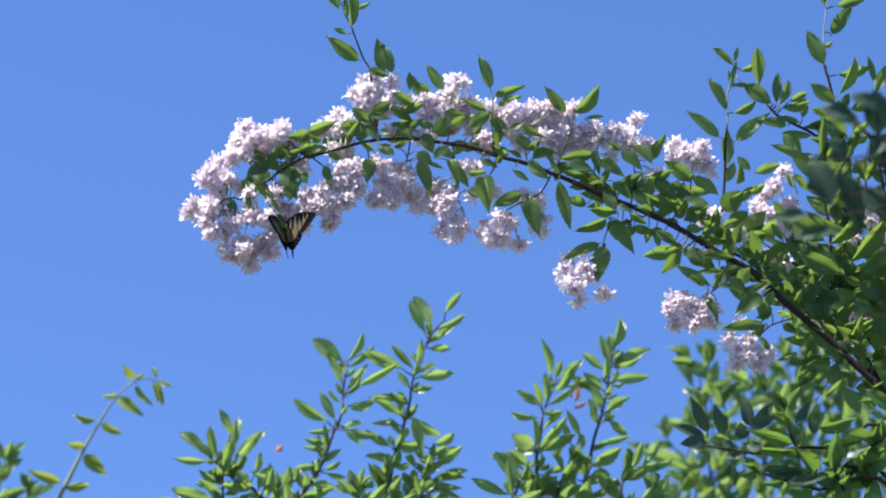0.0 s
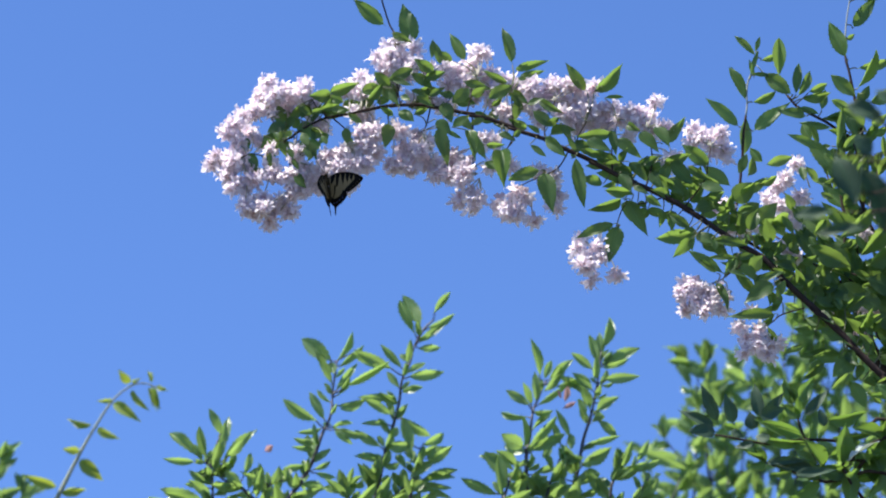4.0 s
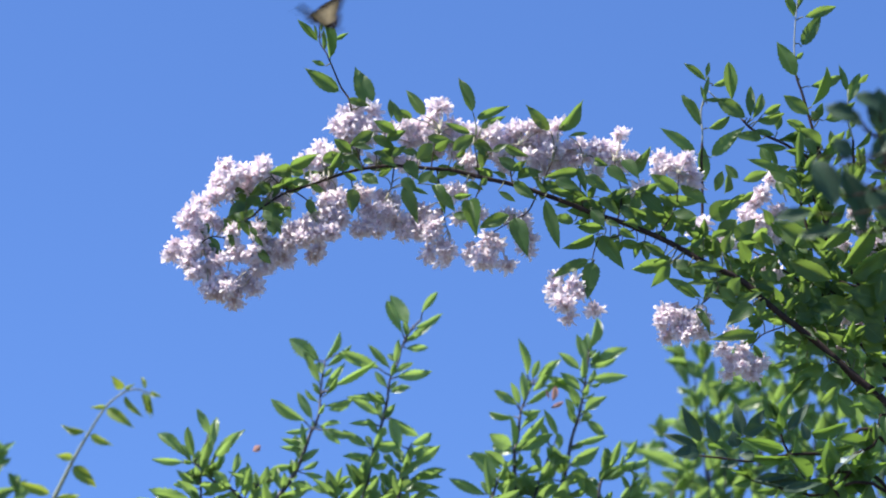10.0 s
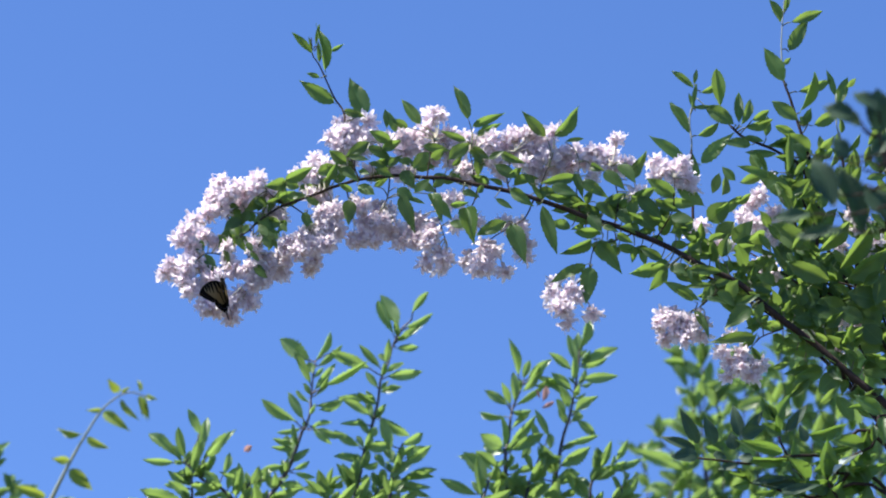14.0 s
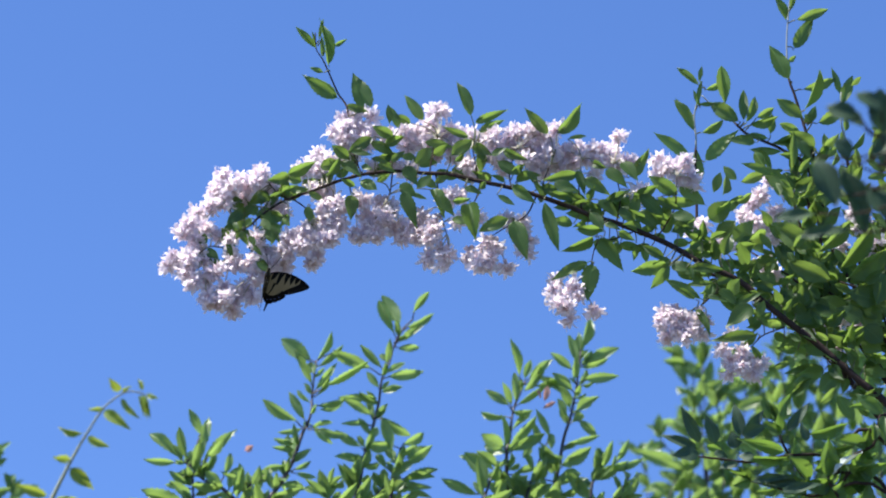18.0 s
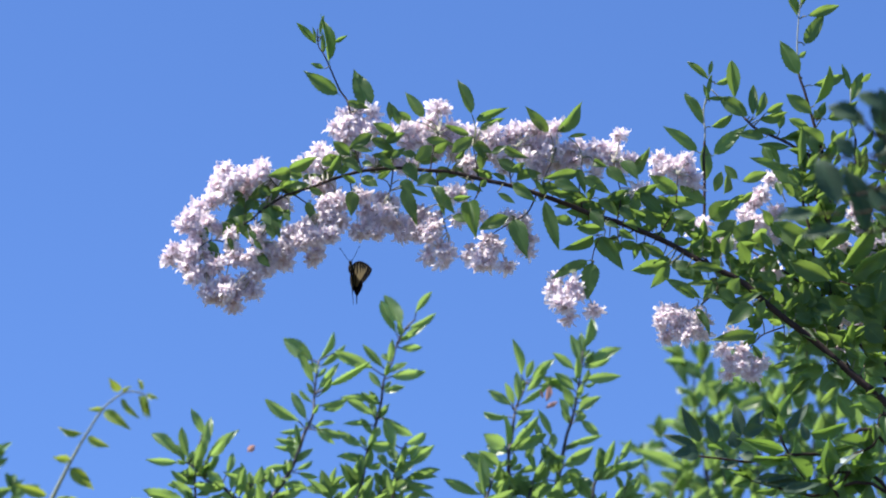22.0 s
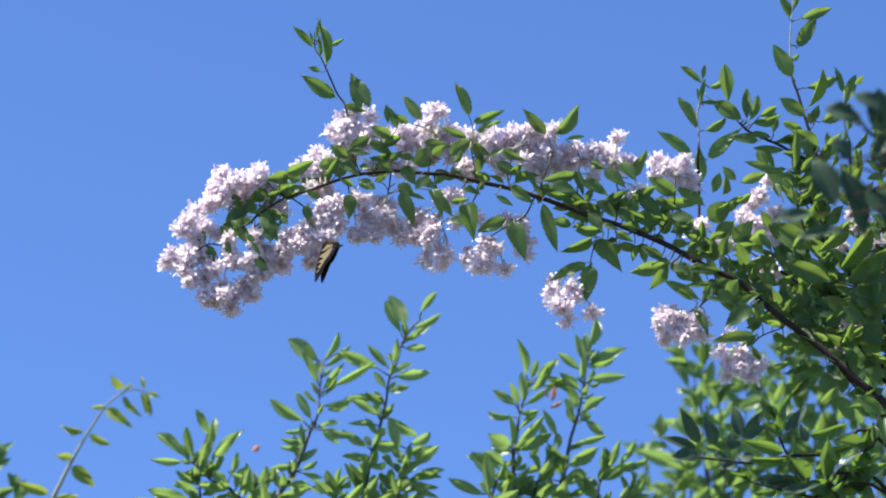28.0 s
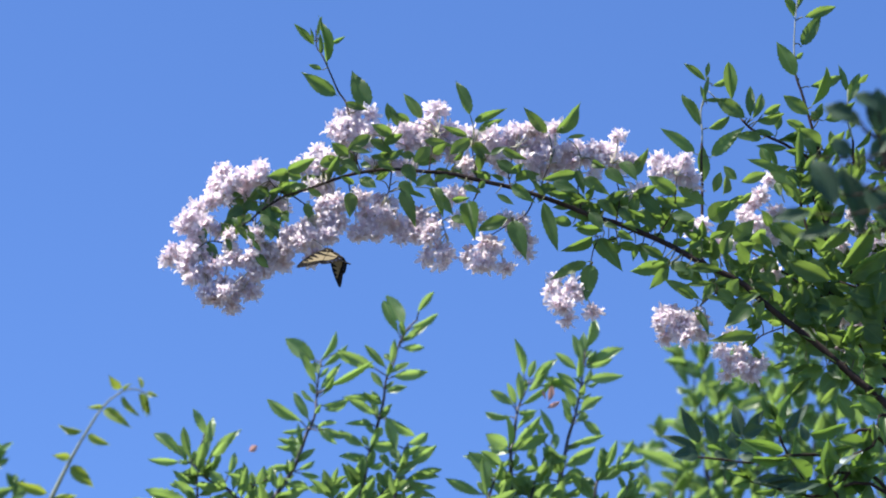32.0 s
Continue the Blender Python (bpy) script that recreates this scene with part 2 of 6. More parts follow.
def floret_mesh(name, seed):
    """A trumpet one unit long: slim tube, widening throat and five narrow, spread, pointed lobes."""
    rng = random.Random(seed)
    verts, faces, n = [], [], 10
    rings = [(0.0, 0.045), (0.10, 0.085), (0.34, 0.10), (0.56, 0.18), (0.74, 0.26)]
    lean = rng.uniform(-0.12, 0.12)
    for z, r in rings:
        for k in range(n):
            a = 2 * math.pi * k / n
            verts.append((r * math.cos(a) + lean * z * z, r * math.sin(a), z))
    for i in range(len(rings) - 1):
        for k in range(n):
            a, b = i * n + k, i * n + (k + 1) % n
            faces.append((a, b, b + n, a + n))
    mouth = (len(rings) - 1) * n
    for lobe in range(5):
        k0 = lobe * 2
        ids = [mouth + k0, mouth + (k0 + 1) % n, mouth + (k0 + 2) % n]
        mid = 2 * math.pi * (k0 + 1) / n + rng.uniform(-0.12, 0.12)
        spread, top, curl = rng.uniform(0.38, 0.52), rng.uniform(0.86, 1.10), rng.uniform(-0.10, 0.05)
        first = len(verts)
        for da, rr, zz in ((-0.46, 0.62, 0.90), (0.0, 0.56, 0.86), (0.46, 0.62, 0.90), (-0.24, 0.88, 1.0), (0.0, 0.85, 0.97), (0.24, 0.88, 1.0), (0.0, 1.14, 1.0 + curl)):
            r = spread * rr
            verts.append((r * math.cos(mid + da) + lean * 0.7, r * math.sin(mid + da), top * zz))
        faces += [(ids[0], ids[1], first + 1, first), (ids[1], ids[2], first + 2, first + 1),
                  (first, first + 1, first + 4, first + 3), (first + 1, first + 2, first + 5, first + 4),
                  (first + 3, first + 4, first + 6), (first + 4, first + 5, first + 6)]
    return mesh_of(name, verts, faces, PETAL)


FLORETS = [floret_mesh("floret", s) for s in range(6)]


def cluster(owner, rng, centre, radius, root, droop=0.25, dense=1.0, loose=0.12, long=1.0):
    """A flower cluster: thin stalks as one mesh, with every bell a piece of its own."""
    centre = Vector(centre)
    count = int((7 + (radius / 0.0066) ** 2 * 2.6) * dense)
    verts, faces, bells = [], [], []
    inner = (Vector(root) - centre)
    if inner.length > 0.06:
        inner = inner.normalized() * 0.06
    tube(smooth_path([inner, inner * 0.5 + Vector((0.003, 0.002, 0.004)), Vector((0, 0, 0))], 3), 0.0009, 0.0007, 5, verts, faces)
    for i in range(count):
        h = 1 - 2 * (i + 0.5) / count
        a = i * 2.39996 + rng.uniform(-0.3, 0.3)
        s = math.sqrt(1 - h * h)
        way = Vector((s * math.cos(a), s * math.sin(a), h)) + Vector([rng.uniform(-0.6, 0.6) for _ in range(3)])
        way.z -= droop * rng.uniform(0.3, 1.6)
        way.normalize()
        size = rng.uniform(0.0145, 0.0215) * long
        base = way * max(-0.009, radius * rng.uniform(0.6, 1.1 + loose) - size)
        tube([Vector((0, 0, 0)), base * 0.6, base + way * 0.0015], 0.0006, 0.0006, 4, verts, faces)
        turn = way.to_track_quat("Z", "Y").to_matrix().to_4x4() @ Matrix.Rotation(rng.uniform(0, 6.28), 4, "Z")
        bells.append(Matrix.Translation(base) @ turn @ Matrix.Diagonal((size / long * rng.uniform(0.85, 1.05), size / long * 0.95, size, 1)))
    ob = part("blossom", mesh_of("blossom", verts, faces, BLOOM_STALK), owner, Matrix.Translation(centre - owner.location))
    for m in bells:
        part("floret", rng.choice(FLORETS), ob, m)
    return ob


def grow(owner, rng, line, stock, gap, size, ratio, lean, paired, start=0.0, jitter=0.25, flat=0.5, tip=True):
    """Leaves along a stem: in crossed pairs or in a spiral, smaller towards the tip."""
    total = sum((line[i + 1] - line[i]).length for i in range(len(line) - 1))
    done, nxt = 0.0, total * start + gap * 0.3
    turn = rng.uniform(0, 6.28)
    for i in range(len(line) - 1):
        seg = line[i + 1] - line[i]
        while nxt <= done + seg.length:
            p = line[i] + seg * ((nxt - done) / seg.length)
            way = seg.normalized()
            side = way.cross(Vector((0, 1, 0))).normalized()
            out = side.cross(way)
            turn += 1.5708 if paired else 2.4
            share = nxt / total
            long_now = size * (1.0 if share < 0.75 else 1.0 - 1.5 * (share - 0.75)) * rng.uniform(0.7, 1.2)
            for k in range(2 if paired else 1):
                a = turn + k * math.pi + rng.uniform(-jitter, jitter)
                around = side * math.cos(a) + out * math.sin(a) * flat
                angle = radians(lean * (1.0 - 0.45 * share) + rng.uniform(-14, 14))
                d = (way * math.cos(angle) + around.normalized() * math.sin(angle)).normalized()
                d.z -= 0.12 * rng.random()
                face = leaf_face(rng, rng.random() < 0.55)
                blade(owner, stock, rng, p, p + d.normalized() * long_now, long_now * ratio * rng.uniform(0.85, 1.15), face)
            nxt += gap * rng.uniform(0.75, 1.25)
        done += seg.length
    end, way = line[-1], (line[-1] - line[-2]).normalized()
    for k in range(3 if tip else 0):
        d = way + Vector((rng.uniform(-0.45, 0.45), rng.uniform(-0.3, 0.3), rng.uniform(-0.1, 0.3)))
        long_now = size * rng.uniform(0.55, 0.8)
        blade(owner, stock, rng, end, end + d.normalized() * long_now, long_now * ratio * 0.85)


def spurs(owner, rng, line, stock, gap, size, ratio, tip=True):
    """Tufts of narrow leaves on short spurs along a stem, and a fan of upright ones at its tip."""
    total = sum((line[i + 1] - line[i]).length for i in range(len(line) - 1))
    done, nxt, turn = 0.0, gap * 0.4, rng.uniform(0, 6.28)
    for i in range(len(line) - 1):
        seg = line[i + 1] - line[i]
        while seg.length > 0 and nxt <= done + seg.length:
            p = line[i] + seg * ((nxt - done) / seg.length)
            way = seg.normalized()
            side = way.cross(Vector((0, 1, 0))).normalized()
            out = side.cross(way)
            turn += 2.4 + rng.uniform(-0.4, 0.4)
            around = side * math.cos(turn) + out * math.sin(turn) * 0.7
            for k in range(rng.choice((1, 2, 2))):
                lean = radians(rng.uniform(30, 75))
                d = way * math.cos(lean) + (around + side * rng.uniform(-0.5, 0.5) + out * rng.uniform(-0.4, 0.4)).normalized() * math.sin(lean)
                d.z += 0.1
                long_now = size * rng.uniform(0.55, 1.15) * (1.0 - 0.25 * nxt / total)
                face = leaf_face(rng, rng.random() < 0.75)
                blade(owner, stock, rng, p, p + d.normalized() * long_now, long_now * ratio * rng.uniform(0.8, 1.2), face)
            nxt += gap * rng.uniform(0.7, 1.3)
        done += seg.length
    way = (line[-1] - line[-2]).normalized()
    for k in range(5 if tip else 0):
        d = way + Vector((rng.uniform(-1.1, 1.1), rng.uniform(-0.5, 0.5), rng.uniform(-0.1, 0.3)))
        long_now = size * rng.uniform(0.5, 0.85)
        blade(owner, stock, rng, line[-1], line[-1] + d.normalized() * long_now, long_now * ratio)


# ---- ground ----
ground = new("ground", mesh_of("ground", [(-2500, -2500, 0), (2500, -2500, 0), (2500, 2500, 0), (-2500, 2500, 0)], [(0, 1, 2, 3)], TURF, False))
tagged(ground, "rough brownish turf under the shrubs", "ground", kind="structure")

# ---- canes that carry the flowering shrub ----
DEPTH = 3.85
PIVOT = Vector((0.722, DEPTH + 0.05, 2.819))
BASE = Vector((0.592, DEPTH, 3.018))
HEART = Vector((0.786, DEPTH + 0.08, 2.848))
foot = Vector((1.05, DEPTH + 0.1, 0.0))
shrub = thing("shrub_canes", foot, "bare brown woody canes rising from the turf", "shrub")
for top, r in ((PIVOT, 0.016), (BASE, 0.013)):
    mid = foot.lerp(top, 0.55) + Vector((0.08, 0, 0))
    line = smooth_path([foot - foot, mid - foot, top - foot], 8)
    part("cane", mesh_of("cane", *tube(line, r * 1.5, r * 0.7, 9), BARK), shrub)

# ---- the arching flowering branch ----
branch = thing("flowering_branch", BASE, "arching branch laden with pale pink bell-shaped blossom clusters and green leaves", "branch")
rng = random.Random(11)
STEM = [(0.592, 3.018), (0.511, 3.119), (0.486, 3.143), (0.458, 3.17), (0.431, 3.197), (0.399, 3.224),
    (0.371, 3.25), (0.348, 3.273), (0.303, 3.297), (0.263, 3.322), (0.211, 3.346), (0.178, 3.357),
    (0.144, 3.372), (0.111, 3.385), (0.078, 3.396), (0.044, 3.404), (0.011, 3.413), (-0.023, 3.416),
    (-0.056, 3.419), (-0.09, 3.416), (-0.115, 3.41), (-0.137, 3.402), (-0.157, 3.394), (-0.177, 3.387),
    (-0.19, 3.382), (-0.203, 3.373), (-0.216, 3.363), (-0.226, 3.353), (-0.236, 3.345), (-0.246, 3.331),
    (-0.254, 3.319)]
stem_line = smooth_path([(x, DEPTH, z) for x, z in STEM], 4)
swaying = []
anchors = list(stem_line)


def nearest(x, z):
    return min(anchors, key=lambda q: (q.x - x) ** 2 + (q.z - z) ** 2)


def hold(ob):
    """Marks a part of the branch that the wind carries."""
    swaying.append(ob)
    return ob


step = 6
for i in range(0, len(stem_line) - 1, step):
    piece = stem_line[i:i + step + 2]
    mid = piece[len(piece) // 2].copy()
    k0, k1 = i / len(stem_line), min(1, (i + len(piece)) / len(stem_line))
    me = mesh_of("stem", *tube([q - mid for q in piece], 0.0037 * (1 - k0) ** 1.2 + 0.0009, 0.0037 * (1 - k1) ** 1.2 + 0.0009, 9), BARK)
    hold(part("stem", me, branch, Matrix.Translation(mid - BASE)))

TOP_TWIG = [(-0.102, 3.415), (-0.105, 3.446), (-0.111, 3.481), (-0.115, 3.511), (-0.125, 3.53), (-0.135, 3.552), (-0.144, 3.574), (-0.152, 3.591), (-0.153, 3.611)]
TWIGS = [TOP_TWIG,
    [(0.224, 3.337), (0.2, 3.329), (0.185, 3.325), (0.178, 3.315), (0.173, 3.293)],
    [(0.11, 3.384), (0.099, 3.362), (0.081, 3.347), (0.061, 3.335), (0.045, 3.324)],
    [(0.044, 3.401), (0.039, 3.384), (0.031, 3.367)],
    [(-0.009, 3.414), (-0.005, 3.388), (-0.002, 3.355), (0.004, 3.335)],
    [(-0.062, 3.418), (-0.065, 3.436), (-0.07, 3.451)],
    [(-0.06, 3.418), (-0.063, 3.394), (-0.067, 3.381)],
    [(-0.113, 3.41), (-0.11, 3.396), (-0.108, 3.384)],
    [(0.35, 3.273), (0.335, 3.263), (0.318, 3.256), (0.301, 3.242), (0.278, 3.231)],
    [(0.398, 3.215), (0.374, 3.207), (0.363, 3.195), (0.346, 3.177)],
    [(-0.224, 3.354), (-0.219, 3.341), (-0.217, 3.322)],
    [(-0.24, 3.34), (-0.229, 3.327), (-0.222, 3.308), (-0.216, 3.296)],
    [(-0.178, 3.385), (-0.16, 3.372), (-0.156, 3.356)]]
TWIGS += [[(-0.182, 3.384), (-0.197, 3.396), (-0.207, 3.406)],
    [(-0.097, 3.416), (-0.102, 3.436), (-0.097, 3.458)],
    [(-0.016, 3.416), (-0.013, 3.44), (-0.006, 3.462)],
    [(0.041, 3.404), (0.039, 3.425), (0.035, 3.446)],
    [(0.081, 3.394), (0.079, 3.418), (0.088, 3.446)],
    [(0.118, 3.382), (0.119, 3.404), (0.128, 3.425)],
    [(0.164, 3.365), (0.161, 3.396), (0.165, 3.431)],
    [(0.204, 3.346), (0.21, 3.384), (0.202, 3.425)],
    [(0.25, 3.326), (0.273, 3.366), (0.276, 3.387), (0.278, 3.41)],
    [(0.173, 3.293), (0.156, 3.273), (0.139, 3.257)],
    [(-0.252, 3.322), (-0.274, 3.327), (-0.287, 3.315)],
    [(-0.226, 3.351), (-0.244, 3.365), (-0.26, 3.381)]]
for pts in TWIGS:
    line = smooth_path([(x, DEPTH + 0.004 * math.sin(i * 2.0) + (0.012 if pts is TOP_TWIG and i else 0.0), z) for i, (x, z) in enumerate(pts)], 4)
    mid = line[0].copy()
    anchors.extend(line)
    hold(part("twig", mesh_of("twig", *tube([q - mid for q in line], 0.0016 if pts is TOP_TWIG else 0.0010, 0.0006, 6), BARK), branch, Matrix.Translation(mid - BASE)))

CREST_LEFT = [(-0.148, 3.451, 0.009), (-0.157, 3.442, 0.009), (-0.169, 3.431, 0.006), (-0.148, 3.429, 0.011), (-0.135, 3.436, 0.008), (-0.141, 3.414, 0.011),
    (-0.15, 3.403, 0.009), (-0.12, 3.5, 0.007), (-0.107, 3.499, 0.007), (-0.087, 3.496, 0.007), (-0.13, 3.479, 0.007), (-0.115, 3.481, 0.01),
    (-0.1, 3.48, 0.011), (-0.097, 3.466, 0.011), (-0.113, 3.466, 0.01), (-0.123, 3.465, 0.007), (-0.11, 3.454, 0.007), (-0.083, 3.474, 0.007),
    (-0.09, 3.46, 0.006), (-0.139, 3.398, 0.007)]
CREST_TOP = [(-0.066, 3.481, 0.007), (-0.046, 3.477, 0.009), (-0.033, 3.481, 0.01), (-0.026, 3.466, 0.009), (-0.042, 3.464, 0.009), (-0.012, 3.509, 0.006),
    (-0.005, 3.503, 0.005), (-0.016, 3.493, 0.008), (-0.005, 3.481, 0.011), (-0.016, 3.465, 0.01), (0.008, 3.481, 0.01), (0.011, 3.465, 0.01),
    (0.028, 3.477, 0.011), (0.024, 3.462, 0.009), (0.042, 3.473, 0.009), (-0.04, 3.429, 0.01), (-0.062, 3.436, 0.007), (-0.082, 3.433, 0.005),
    (-0.008, 3.454, 0.007), (0.012, 3.452, 0.005), (-0.051, 3.436, 0.007)]
CREST_END = [(0.058, 3.465, 0.01), (0.065, 3.451, 0.011), (0.055, 3.443, 0.005), (0.082, 3.469, 0.011), (0.089, 3.477, 0.009), (0.103, 3.473, 0.01),
    (0.079, 3.454, 0.011), (0.098, 3.454, 0.013), (0.112, 3.455, 0.012), (0.115, 3.472, 0.008), (0.125, 3.462, 0.009), (0.136, 3.477, 0.006),
    (0.112, 3.436, 0.013), (0.129, 3.443, 0.013), (0.145, 3.451, 0.012), (0.139, 3.432, 0.013), (0.118, 3.424, 0.011), (0.152, 3.439, 0.01),
    (0.163, 3.451, 0.01), (0.17, 3.436, 0.009), (0.179, 3.446, 0.01)]
CREST_TIP = [(0.19, 3.451, 0.009), (0.186, 3.433, 0.008), (0.199, 3.44, 0.007), (0.209, 3.464, 0.006), (0.204, 3.457, 0.005), (0.206, 3.428, 0.007),
    (0.218, 3.438, 0.006), (0.225, 3.44, 0.004), (0.098, 3.433, 0.009), (0.179, 3.414, 0.007), (0.034, 3.421, 0.01), (0.028, 3.432, 0.007),
    (0.071, 3.428, 0.007), (0.065, 3.436, 0.007), (0.011, 3.387, 0.01), (0.001, 3.391, 0.009), (0.021, 3.391, 0.007), (0.017, 3.358, 0.007),
    (0.041, 3.369, 0.007), (0.077, 3.362, 0.007)]
INNER = [(0.074, 3.368, 0.006), (0.094, 3.354, 0.009), (0.101, 3.343, 0.009), (0.098, 3.329, 0.006), (0.094, 3.365, 0.007), (-0.203, 3.381, 0.009),
    (-0.19, 3.376, 0.007), (0.283, 3.414, 0.007), (0.257, 3.443, 0.006), (0.264, 3.432, 0.008), (0.273, 3.425, 0.009), (0.29, 3.436, 0.009),
    (0.257, 3.421, 0.006), (0.297, 3.421, 0.008), (0.299, 3.41, 0.006), (0.232, 3.398, 0.007), (0.239, 3.406, 0.005), (0.228, 3.388, 0.004)]
HOOK_TOP = [(-0.264, 3.409, 0.013), (-0.251, 3.399, 0.012), (-0.274, 3.398, 0.007), (-0.231, 3.413, 0.011), (-0.216, 3.423, 0.008), (-0.237, 3.395, 0.011),
    (-0.221, 3.406, 0.01), (-0.207, 3.41, 0.007), (-0.29, 3.376, 0.011), (-0.274, 3.381, 0.011), (-0.257, 3.384, 0.01), (-0.299, 3.354, 0.01),
    (-0.29, 3.362, 0.01), (-0.279, 3.351, 0.01), (-0.306, 3.34, 0.007), (-0.265, 3.347, 0.009), (-0.261, 3.418, 0.007), (-0.241, 3.41, 0.008)]
HOOK_LEFT = [(-0.302, 3.322, 0.012), (-0.315, 3.315, 0.009), (-0.324, 3.308, 0.005), (-0.289, 3.322, 0.011), (-0.295, 3.307, 0.012), (-0.278, 3.31, 0.01),
    (-0.301, 3.293, 0.012), (-0.281, 3.289, 0.013), (-0.268, 3.293, 0.013), (-0.29, 3.278, 0.01), (-0.274, 3.267, 0.012), (-0.258, 3.274, 0.013),
    (-0.277, 3.257, 0.009), (-0.254, 3.257, 0.011), (-0.246, 3.25, 0.007), (-0.263, 3.253, 0.009), (-0.244, 3.267, 0.01), (-0.25, 3.333, 0.007),
    (-0.292, 3.335, 0.009)]
HOOK_LOW = [(-0.235, 3.279, 0.011), (-0.224, 3.267, 0.009), (-0.221, 3.286, 0.011), (-0.228, 3.303, 0.013), (-0.245, 3.307, 0.012), (-0.249, 3.321, 0.009),
    (-0.208, 3.292, 0.01), (-0.202, 3.307, 0.012), (-0.189, 3.318, 0.013), (-0.209, 3.321, 0.011), (-0.189, 3.304, 0.009), (-0.218, 3.332, 0.009),
    (-0.169, 3.322, 0.013), (-0.183, 3.336, 0.011), (-0.165, 3.343, 0.01), (-0.149, 3.329, 0.013), (-0.133, 3.336, 0.012), (-0.14, 3.358, 0.011),
    (-0.123, 3.354, 0.011)]
UNDER_LEFT = [(-0.152, 3.351, 0.01), (-0.123, 3.376, 0.011), (-0.142, 3.376, 0.009), (-0.155, 3.315, 0.007), (-0.13, 3.391, 0.007), (-0.149, 3.316, 0.007),
    (-0.096, 3.384, 0.009), (-0.076, 3.391, 0.009), (-0.063, 3.381, 0.01), (-0.09, 3.369, 0.01), (-0.069, 3.362, 0.013), (-0.089, 3.351, 0.012),
    (-0.056, 3.354, 0.01), (-0.103, 3.344, 0.009), (-0.079, 3.343, 0.01), (-0.049, 3.34, 0.007), (-0.033, 3.358, 0.009), (-0.026, 3.369, 0.007),
    (-0.029, 3.34, 0.01)]
UNDER_RIGHT = [(-0.013, 3.343, 0.01), (-0.016, 3.332, 0.009), (-0.003, 3.321, 0.01), (0.004, 3.311, 0.008), (-0.019, 3.315, 0.006), (0.001, 3.304, 0.005),
    (-0.009, 3.354, 0.007), (0.031, 3.321, 0.01), (0.044, 3.31, 0.011), (0.054, 3.3, 0.01), (0.041, 3.3, 0.009), (0.061, 3.321, 0.009),
    (0.074, 3.3, 0.006), (0.051, 3.325, 0.009)]
HANGING = [(0.13, 3.279, 0.009), (0.127, 3.264, 0.009), (0.136, 3.253, 0.01), (0.15, 3.263, 0.009), (0.143, 3.238, 0.009), (0.146, 3.229, 0.005),
    (0.159, 3.256, 0.009), (0.133, 3.239, 0.007), (0.176, 3.239, 0.006), (0.258, 3.231, 0.011), (0.252, 3.218, 0.01), (0.271, 3.231, 0.011),
    (0.271, 3.214, 0.012), (0.258, 3.207, 0.009), (0.284, 3.22, 0.011), (0.287, 3.207, 0.009), (0.298, 3.228, 0.009), (0.307, 3.23, 0.006),
    (0.277, 3.2, 0.007), (0.3, 3.21, 0.006)]
HANGING_LOW = [(0.323, 3.182, 0.009), (0.332, 3.171, 0.01), (0.345, 3.178, 0.011), (0.344, 3.161, 0.01), (0.358, 3.168, 0.011), (0.368, 3.174, 0.009),
    (0.357, 3.154, 0.008), (0.329, 3.158, 0.007), (0.337, 3.207, 0.004)]
for bunch, push, droop, dense in ((CREST_LEFT, 0.020, -0.25, 1.1), (CREST_TOP, 0.022, -0.3, 1.15), (CREST_END, 0.018, -0.2, 1.15), (CREST_TIP, 0.016, -0.1, 0.9),
                                  (INNER, 0.024, 0.2, 0.8), (HOOK_TOP, 0.006, -0.1, 1.0), (HOOK_LEFT, 0.0, 0.45, 1.05), (HOOK_LOW, 0.006, 0.4, 1.2),
                                  (UNDER_LEFT, 0.012, 0.8, 1.3), (UNDER_RIGHT, 0.006, 1.2, 0.9), (HANGING, 0.0, 0.8, 0.8), (HANGING_LOW, 0.0, 0.8, 0.75)):
    for x, z, r in bunch:
        y = DEPTH + push + rng.uniform(-0.014, 0.014)
        hold(cluster(branch, rng, (x, y, z), r, nearest(x, z), droop, dense, -0.12 if bunch in (HOOK_LEFT, HOOK_LOW) else 0.0 if bunch in (HANGING, HANGING_LOW) else 0.1, 1.2 if droop > 0.8 else 1.05))

TOP_SHOOT = [(-0.138, 3.562, -0.15, 3.626, 0.014, 1), (-0.153, 3.59, -0.18, 3.623, 0.009, 1), (-0.151, 3.597, -0.146, 3.63, 0.005, 0), (-0.156, 3.599, -0.16, 3.617, 0.004, 0),
    (-0.134, 3.591, -0.117, 3.603, 0.006, 1), (-0.125, 3.524, -0.17, 3.557, 0.018, 1), (-0.144, 3.555, -0.161, 3.561, 0.007, 0), (-0.089, 3.503, -0.109, 3.56, 0.024, 0),
    (-0.116, 3.509, -0.088, 3.498, 0.01, 1), (-0.146, 3.578, -0.148, 3.608, 0.006, 0)]
CROWN = [(-0.064, 3.482, -0.066, 3.51, 0.008, 0), (-0.053, 3.479, -0.066, 3.51, 0.011, 1), (-0.038, 3.486, -0.06, 3.498, 0.01, 1), (-0.023, 3.487, -0.047, 3.526, 0.014, 1),
    (0.034, 3.492, 0.016, 3.542, 0.015, 1), (0.036, 3.487, 0.078, 3.502, 0.011, 1), (0.043, 3.479, 0.074, 3.492, 0.009, 1), (0.043, 3.468, 0.06, 3.481, 0.008, 0),
    (0.127, 3.465, 0.097, 3.499, 0.014, 1), (0.135, 3.467, 0.166, 3.508, 0.018, 1), (0.148, 3.459, 0.171, 3.464, 0.006, 0), (0.221, 3.413, 0.246, 3.451, 0.015, 1),
    (0.28, 3.385, 0.244, 3.412, 0.018, 1)]
